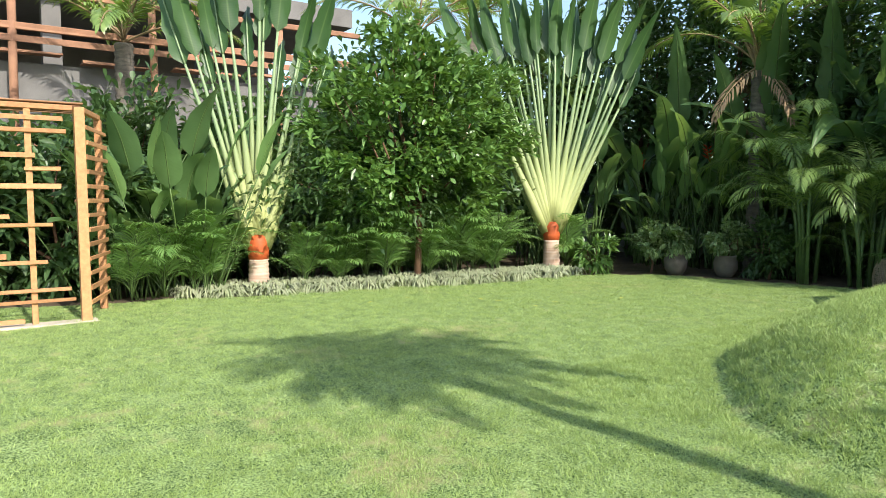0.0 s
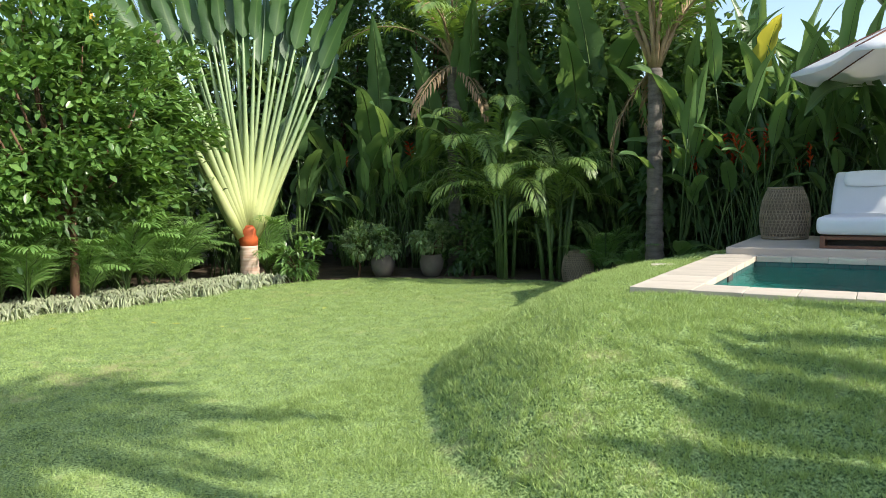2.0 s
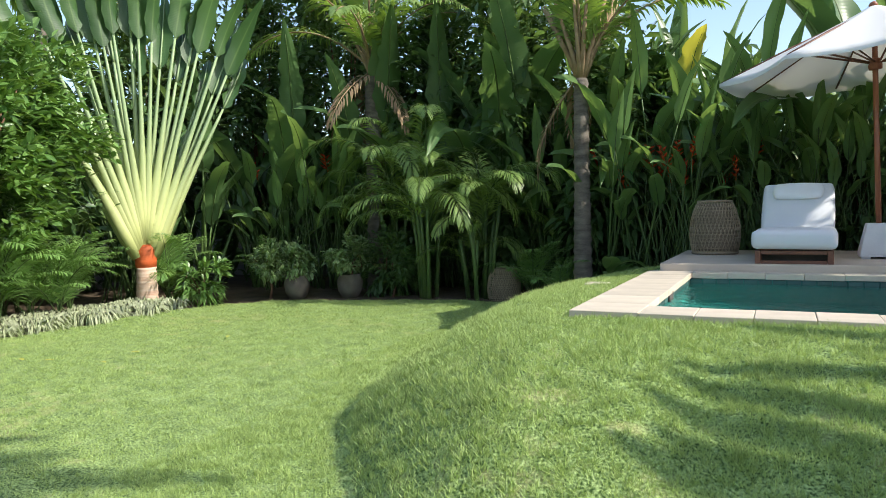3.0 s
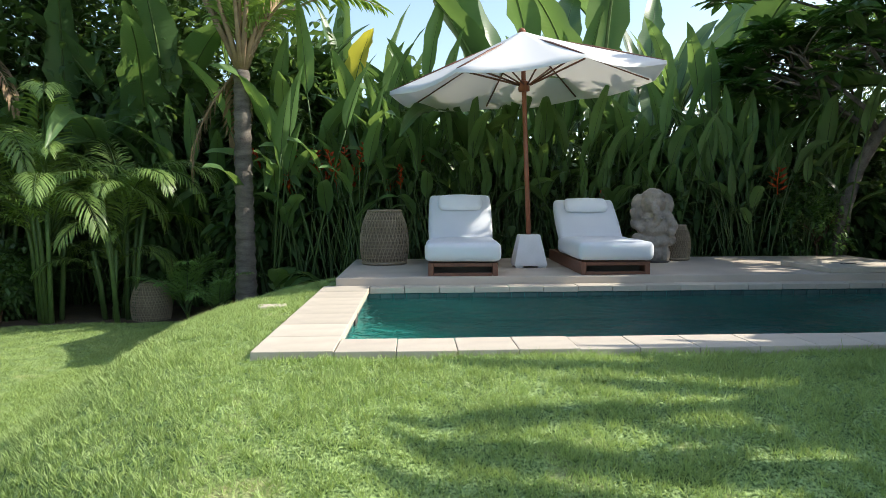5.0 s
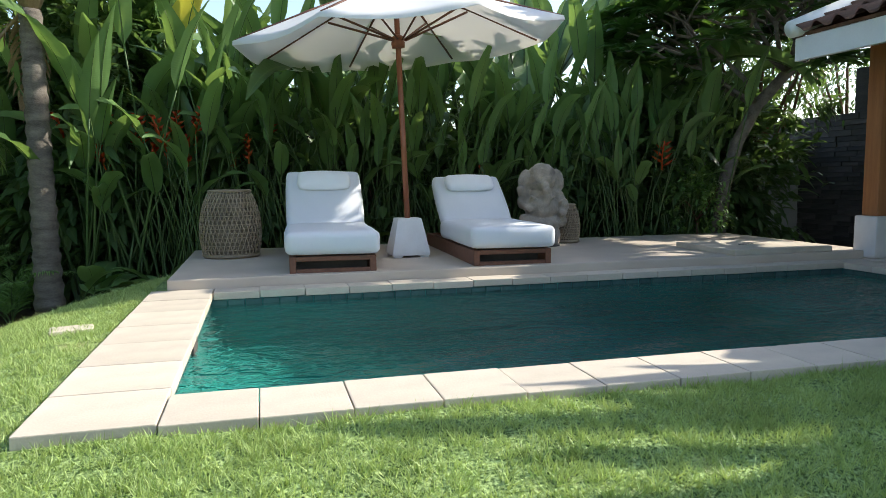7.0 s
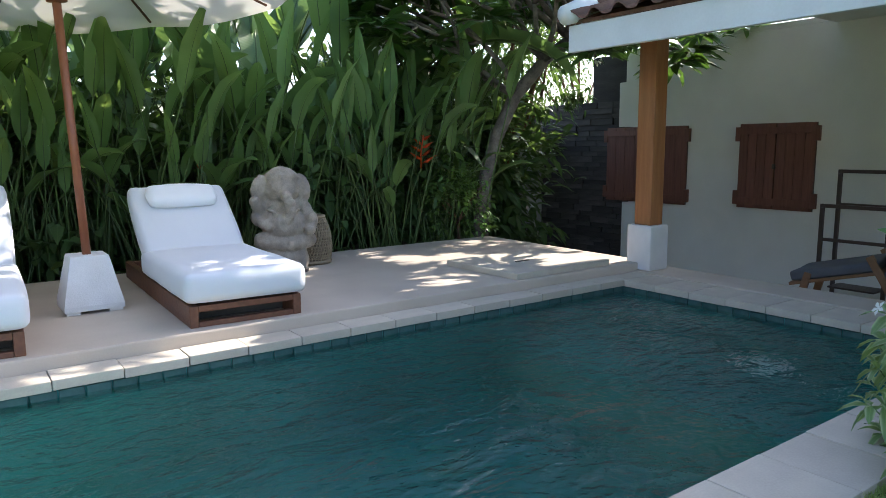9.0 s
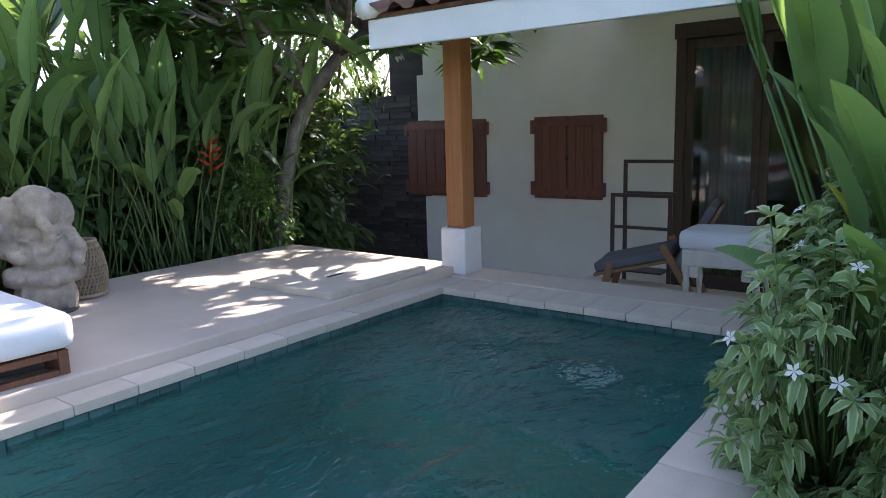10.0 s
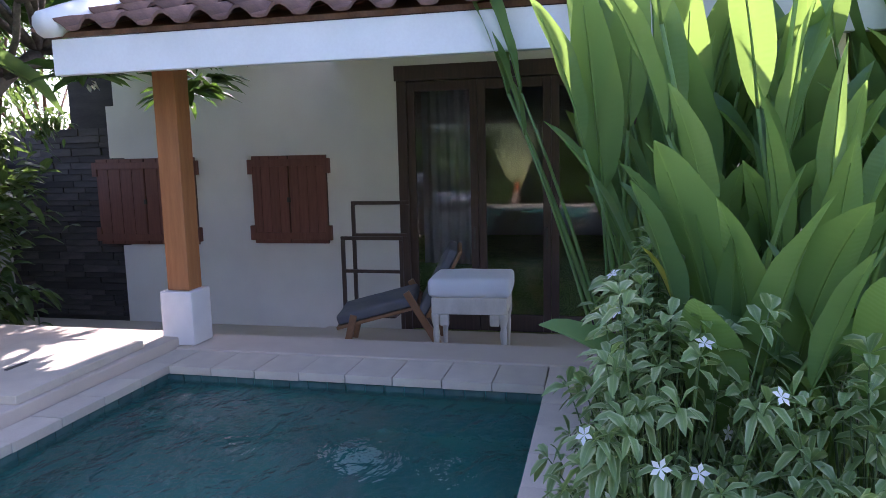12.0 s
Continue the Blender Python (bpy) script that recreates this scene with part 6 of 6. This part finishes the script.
# shade trees outside, beyond the house corner
for k, (x, y, z, rr, n) in enumerate(((5.6, 13.2, 3.4, (1.5, 0.9, 1.1), 5200), (9.5, 15.5, 3.6, (2.0, 1.6, 1.6), 4200), (3.9, 12.9, 2.5, (0.8, 0.5, 0.9), 3000))):
    leafy_bush("background_tree", x, y, -0.1 if x < 7 and x > 4 else 0.6, (0, 0, z + 0.1 if x < 7 and x > 4 else z - 0.6), rr, n, (0.13, 0.05), M_DARKLEAF, "leafy tree beyond the terrace against the sky", "background trees", 60 + k, 0.06, 60, 8)
leafy_bush("shrub", 3.7, 11.85, 0.6, (0, 0, 0.55), (0.42, 0.35, 0.6), 2600, (0.07, 0.035), M_BUSH, "small bright-leaved shrub at the foot of the tree", "", 71, 0.02, 40, 5)
for k, (x, y, s) in enumerate(((-7.5, 10.42, 0.65), (-6.85, 10.9, 0.85))):
    b = leafy_bush("potted_shrub", x, y, 0.33 if k == 0 else 0.3, (0, 0, 0.42 * s), (0.36 * s, 0.36 * s, 0.34 * s), 1500, (0.11, 0.045), M_VARIEG, "pale variegated shrub growing in a clay pot", "potted shrubs", 80 + k, 0.02, 26, 5)
    tagged(part("clay_pot", lathe([(0.12, 0.0), (0.19, 0.12), (0.205, 0.26), (0.17, 0.35), (0.185, 0.38), (0.15, 0.38), (0.14, 0.32), (0.001, 0.31)], 24), M_POT, None, "", at(*set_back(x, y), 0.0)), "round grey clay pot at the lawn's edge", "pot", "clay pots")
leafy_bush("shrub", -7.9, 10.25, 0.0, (0, 0, 0.6), (0.35, 0.35, 0.28), 1100, (0.11, 0.045), M_VARIEG, "pale variegated low shrub in the bed", "potted shrubs", 83, 0.02, 22, 5)
leafy_bush("shrub", -6.3, 11.25, 0.0, (0, 0, 0.55), (0.5, 0.35, 0.5), 1700, (0.12, 0.05), M_DARKLEAF, "dark leafy shrub in the bed", "", 84, 0.02, 26, 5)
leafy_bush("shrub", -8.45, 9.35, 0.0, (0, 0, 0.35), (0.35, 0.3, 0.3), 700, (0.2, 0.05), M_BUSH, "light green shrub beside the fan palm", "", 85, 0.02, 16, 4)


# ---- leaning frangipani ----
def make_frangipani():
    t = thing("frangipani_tree", at(3.9, 11.72, 0.66), "leaning frangipani with mottled bark and long leaves", "tree")
    r = np.random.default_rng(5)
    g = Geo()
    trunk = np.array([(0, 0, -0.1), (0.08, 0.0, 0.7), (0.22, -0.03, 1.2), (0.42, -0.12, 1.66), (0.75, -0.24, 2.06), (1.05, -0.34, 2.32)])
    tube_into(g, trunk, [0.1, 0.085, 0.08, 0.075, 0.068, 0.055], 10)
    part("trunk", g.mesh("trunk"), M_BARK, t, "mottled grey leaning trunk")
    ends = []

    def grow(p, d, length, rad, depth):
        e = p + d * length
        gg = Geo()
        mid = (p + e) / 2 + r.normal(size=3) * 0.05
        tube_into(gg, [p, mid, e], [rad, rad * 0.85, rad * 0.7], 6)
        part("limb", gg.mesh("limb"), M_BARK, t)
        if depth == 0:
            ends.append((e, d))
            return
        for k in range(3):
            dd = d * 0.6 + r.normal(size=3) * 0.62
            dd[2] = dd[2] * 0.55 + 0.16
            dd /= np.linalg.norm(dd)
            grow(e, dd, length * r.uniform(0.62, 0.85), rad * 0.68, depth - 1)

    for p, d in ((trunk[5], (0.2, -0.6, 0.6)), (trunk[4], (-0.75, -0.1, 0.75)), (trunk[3], (-0.85, 0.35, 0.85)), (trunk[5], (0.7, 0.1, 0.6)), (trunk[5], (-0.2, -0.3, 0.85)), (trunk[3], (-0.9, -0.25, 0.75)), (trunk[4], (-0.5, -0.75, 0.7)), (trunk[4], (-0.8, -0.6, 0.75)), (trunk[4], (-1.0, -0.35, 0.5)), (trunk[5], (-0.9, -0.7, 0.45)), (trunk[3], (-1.0, 0.1, 0.6))):
        d = np.array(d) / np.linalg.norm(d)
        grow(p, d, 0.85, 0.034, 2)
    # long limbs added, partly out of view, to shade loungers and terrace slab
    for d in ((-0.85, -0.35, 0.42), (-0.62, -0.62, 0.5), (-0.9, -0.1, 0.5), (0.9, -0.25, 0.35), (0.75, -0.1, 0.6), (0.6, -0.5, 0.6)):
        d = np.array(d) / np.linalg.norm(d)
        grow(trunk[5], d, 1.3, 0.036, 2)
    ends += [(np.array(q), np.array(dd)) for q, dd in (((1.0, -1.95, 1.98), (0.3, -0.5, -0.5)), ((1.1, -1.75, 1.9), (0.5, -0.3, -0.6)), ((0.2, -1.5, 1.95), (-0.4, -0.4, -0.2)))]
    gg = Geo()
    tube_into(gg, [trunk[5], (1.0, -1.2, 2.22), (1.0, -1.95, 1.98)], [0.03, 0.022, 0.015], 5)
    tube_into(gg, [(1.0, -1.3, 2.2), (1.1, -1.75, 1.9)], [0.018, 0.012], 5)
    tube_into(gg, [trunk[4], (0.3, -1.1, 2.1), (0.2, -1.5, 1.95)], [0.03, 0.022, 0.015], 5)
    part("limb", gg.mesh("limb"), M_BARK, t)
    pos, dirs, fl = [], [], []
    for e, d in ends:
        for k in range(30):
            a = k * 2.4
            o = np.array([math.cos(a), math.sin(a), 0.15 + 0.5 * (k % 3) / 3])
            pos.append(e + o * 0.03), dirs.append(o + d * 0.35)
        if r.random() < 0.35:
            fl.append(e + d * 0.06)
    part("crown", join_leaves("crown", [leaf_cloud(np.array(pos), np.array(dirs), 0.38, 0.1, 6, 0.35, 0.2, 0.25)], M_FRANGI), (), t)
    fp, fd = [], []
    for e in fl:
        for k in range(12):
            o = r.normal(size=3)
            fp.append(e + o * 0.035), fd.append(o + np.array([0, 0, 0.4]))
    part("blossom", join_leaves("blossom", [leaf_cloud(np.array(fp), np.array(fd), 0.06, 0.035, 8, 0.6)], M_WHITEFL), (), t, "white flower heads")
    return t


make_frangipani()

# ---- canna clump and flowering shrub at the pool's near edge ----
C_LAB = "tall canna clump with broad backlit leaves by the pool"
# last seven clumps are added, mostly unseen, to cast shade on bank and coping
for x, y, n, sc, ex in ((1.92, 6.1, 6, 0.95, ((YELL, 110, 3, 1.05), (CANNA_BROAD[0], 165, 10, 1.0), (CANNA_BROAD[2], 115, 10, 1.05), (CANNA_BROAD[1], 210, 6, 1.05), (CANNA_BROAD[2], -80, 12, 1.05), (CANNA_BROAD[0], 250, 12, 1.0))), (2.05, 5.95, 12, 0.95, ((CANNA_BROAD[1], 130, 10, 1.2), (CANNA_BROAD[0], 200, 6, 1.2))), (1.9, 5.6, 13, 0.92, ((CANNA_BROAD[0], 160, 12, 1.1), (CANNA_BROAD[2], 230, 12, 1.05))), (2.25, 5.85, 20, 1.25, ()), (2.1, 5.25, 13, 0.95, ()), (2.6, 5.6, 21, 1.45, ()), (2.3, 4.85, 12, 0.95, ()), (2.75, 5.15, 20, 1.55, ()), (2.95, 5.95, 19, 1.5, ()), (3.3, 5.5, 19, 1.6, ()), (2.55, 6.1, 20, 1.4, ()), (3.2, 6.15, 17, 1.5, ()), (2.75, 4.75, 17, 1.6, ()), (3.1, 4.5, 16, 1.65, ()), (2.7, 4.35, 16, 1.5, ()), (3.2, 4.0, 15, 1.6, ()), (3.4, 5.0, 16, 1.6, ()), (2.95, 6.32, 14, 1.6, ()), (3.4, 6.28, 14, 1.75, ())):
    leaf_clump("canna_plant", x, y, 0.62, n, sc, CANNA, C_LAB, "canna", "cannas by the pool", 0.16, (4, 22) if x < 2.05 else (0, 16), 0, 1.0, None, 360, ex)


def make_jasmine(x, y, z, radii, count, seed, label):
    """Rounded shrub of whorled, pale-edged leaves with a few white five-petalled flowers."""
    t = thing("flowering_shrub", at(x, y, z), label, "shrub", "flowering shrubs by the pool")
    q = np.random.default_rng(seed)
    p, d = crown_points(count, (0, 0, radii[2] * 0.75), radii, seed, 0.72, count)
    pos, dirs = [], []
    g = Geo()
    for a, b in zip(p, d):
        b = b / np.linalg.norm(b)
        if a[2] < 0.02:
            continue
        tube_into(g, [(a[0] * 0.2, a[1] * 0.2, 0.02), (a[0] * 0.75, a[1] * 0.75, a[2] * 0.6), a], [0.005, 0.003, 0.002], 4)
        for lv in range(2):
            for k in range(5):
                an = k * 1.2566 + lv * 0.6
                side = np.cross(b, [0.3, 0.2, 0.9])
                side /= np.linalg.norm(side)
                s2 = np.cross(b, side)
                pos.append(a - b * 0.045 * lv)
                dirs.append(side * math.cos(an) + s2 * math.sin(an) + b * (0.75 - 0.35 * lv))
    part("branchwork", g.mesh("branchwork"), M_STEM, t)
    part("crown", join_leaves("crown", [leaf_cloud(np.array(pos), np.array(dirs), 0.092, 0.034, seed, 0.35, 0.25, 0.35)], M_VARIEG), (), t)
    fw = Geo()
    for k in range(5):
        an = k * 1.2566
        c, s = math.cos(an), math.sin(an)
        fw.add([(0, 0, 0), (0.016 * c - 0.008 * s, 0.016 * s + 0.008 * c, 0.004), (0.03 * c, 0.03 * s, 0.002), (0.016 * c + 0.008 * s, 0.016 * s - 0.008 * c, 0.004)], [(0, 3, 2, 1)])
    fm = fw.mesh("flower")
    idx = [i for i in range(len(p)) if d[i][0] < -0.1 and p[i][2] > 0.1]
    for i in idx[:: max(1, len(idx) // 7)]:
        n = Vector(d[i]).normalized()
        part("flower", fm, M_WHITEFL, t, "white star flower", Matrix.Translation(Vector(p[i]) + n * 0.05) @ n.to_track_quat("Z", "Y").to_matrix().to_4x4())
    return t


make_jasmine(1.72, 6.28, 0.66, (0.36, 0.33, 0.49), 210, 1, "variegated flowering shrub with white star flowers by the pool")
make_jasmine(1.58, 5.75, 0.62, (0.40, 0.38, 0.46), 190, 2, "variegated flowering shrub under the cannas")
make_jasmine(1.55, 5.3, 0.6, (0.38, 0.38, 0.42), 80, 3, "variegated flowering shrub under the cannas")
make_jasmine(2.0, 6.3, 0.66, (0.3, 0.2, 0.6), 60, 4, "variegated flowering shrub against the pool coping")

# ---- edging, fallen leaves ----
n = 12000
u = rng.uniform(0, 1, n)
ex = np.interp(u, [0, 0.2, 0.45, 0.8, 1], [-10.2, -9.85, -9.5, -9.2, -9.05]) - 0.75 * rng.uniform(0.0, 1.0, n) ** 1.4 - 0.12 * np.sin(u * 60)
ey = np.interp(u, [0, 0.2, 0.45, 0.8, 1], [3.1, 4.4, 6.2, 8.2, 9.6])
pos = np.stack([ex, ey, np.full(n, 0.0)], 1)
cl = np.floor(ey * 9) * 12.7
dirs = np.stack([np.cos(cl + rng.uniform(0, 6.28, n)) * 0.8, np.sin(cl + rng.uniform(0, 6.28, n)) * 0.8, rng.uniform(0.7, 1.5, n)], 1)
me = join_leaves("border_grass", [leaf_cloud(pos, dirs, 0.33, 0.024, 21, 0.5, 0.2, 0.9)], M_SILVER)
tagged(new("border_grass", me), "silvery variegated border grass edging the bed", "grass", "", "stuff")
fl = Geo()
blade_into(fl, 0.1, 0.04, 8, 20, 6, 0.2, 0.1)
flm = fl.mesh("fallen_leaf")
for x, y, a in ((-8.2, 4.9, 20), (-7.6, 6.3, 80), (-7.3, 6.4, 140), (-8.3, 5.6, 200), (-6.8, 6.5, 260), (-6.6, 7.9, 30), (-6.9, 6.9, 300)):
    tagged(part("fallen_leaf", flm, M_YELLOW, None, "", at(x, y, gz(x, y) + 0.03, a)), "dry yellow leaf lying on the lawn", "leaf", "fallen leaves")
for x, y, L, a in ((0.15, 5.1, 0.22, 30), (0.5, 5.3, 0.18, 200)):
    g = Geo()
    tube_into(g, [(0, 0, 0.035), (L / 2, 0.02, 0.045), (L, 0.0, 0.04)], 0.003, 4)
    tagged(part("twig", g.mesh("twig"), M_DRY, None, "", at(x, y, gz(x, y), a)), "thin dry straw stalk lying on the grass", "twig")

# ---- coping stones and waterline tiles ----
coping = structure("coping", box((POOL_X0 - 0.385, POOL_Y0 - 0.31, 0.55), (POOL_X0 - 0.2, POOL_Y1 + 0.17, 0.64), 0.005), M_GROUT, "mortar bed below the cream pool coping", "pool coping")


def coping_run(x0, y0, x1, y1, count, along):
    for i in range(count):
        a, b = i / count, (i + 1) / count
        gap = 0.002
        over = random.uniform(-0.004, 0.004)
        if along == "x":
            lo, hi = (x0 + (x1 - x0) * a + gap, y0, 0.638), (x0 + (x1 - x0) * b - gap, y1, COPE_Z)
        else:
            lo, hi = (x0, y0 + (y1 - y0) * a + gap, 0.638), (x1, y0 + (y1 - y0) * b - gap, COPE_Z)
        c = (Vector(lo) + Vector(hi)) / 2
        me = box(Vector(lo) - c, Vector(hi) - c, 0.005, "stone", 2)
        part("stone", me, M_COPING, coping, "", Matrix.Translation(c + Vector((0, 0, over * 0.5))) @ Matrix.Rotation(random.uniform(-0.003, 0.003), 4, "Z"))


coping_run(-2.405, 6.48, -2.0 + 0.02, 9.395, 7, "y")
coping_run(-1.975, 6.46, 3.732, POOL_Y0 + 0.02, 18, "x")
coping_run(-1.975, POOL_Y1 - 0.02, 3.732, 9.395, 18, "x")
coping_run(POOL_X1 - 0.02, POOL_Y0 + 0.026, 3.73, POOL_Y1 - 0.026, 8, "y")


def tile_run(p0, p1, normal, count, shared=None):
    p0, p1 = Vector(p0), Vector(p1)
    step = (p1 - p0) / count
    width = step.length - 0.007
    yaw = math.degrees(math.atan2(step.y, step.x))
    me = shared or box((-width / 2, -0.005, -0.125), (width / 2, 0.005, 0.0), 0.003, "tile", 1)
    for i in range(count):
        c = p0 + step * (i + 0.5)
        part("tile", me, M_TILE, pool, "", pose(c.x, c.y, 0.634, random.uniform(-0.6, 0.6), 0, yaw))


tile_run((POOL_X0, POOL_Y1 - 0.0, 0), (POOL_X1, POOL_Y1 - 0.0, 0), (0, -1, 0), 45)
tile_run((POOL_X0, POOL_Y0, 0), (POOL_X1, POOL_Y0, 0), (0, 1, 0), 45)
tile_run((POOL_X0, POOL_Y0, 0), (POOL_X0, POOL_Y1, 0), (1, 0, 0), 20)
tile_run((POOL_X1, POOL_Y0, 0), (POOL_X1, POOL_Y1, 0), (-1, 0, 0), 20)
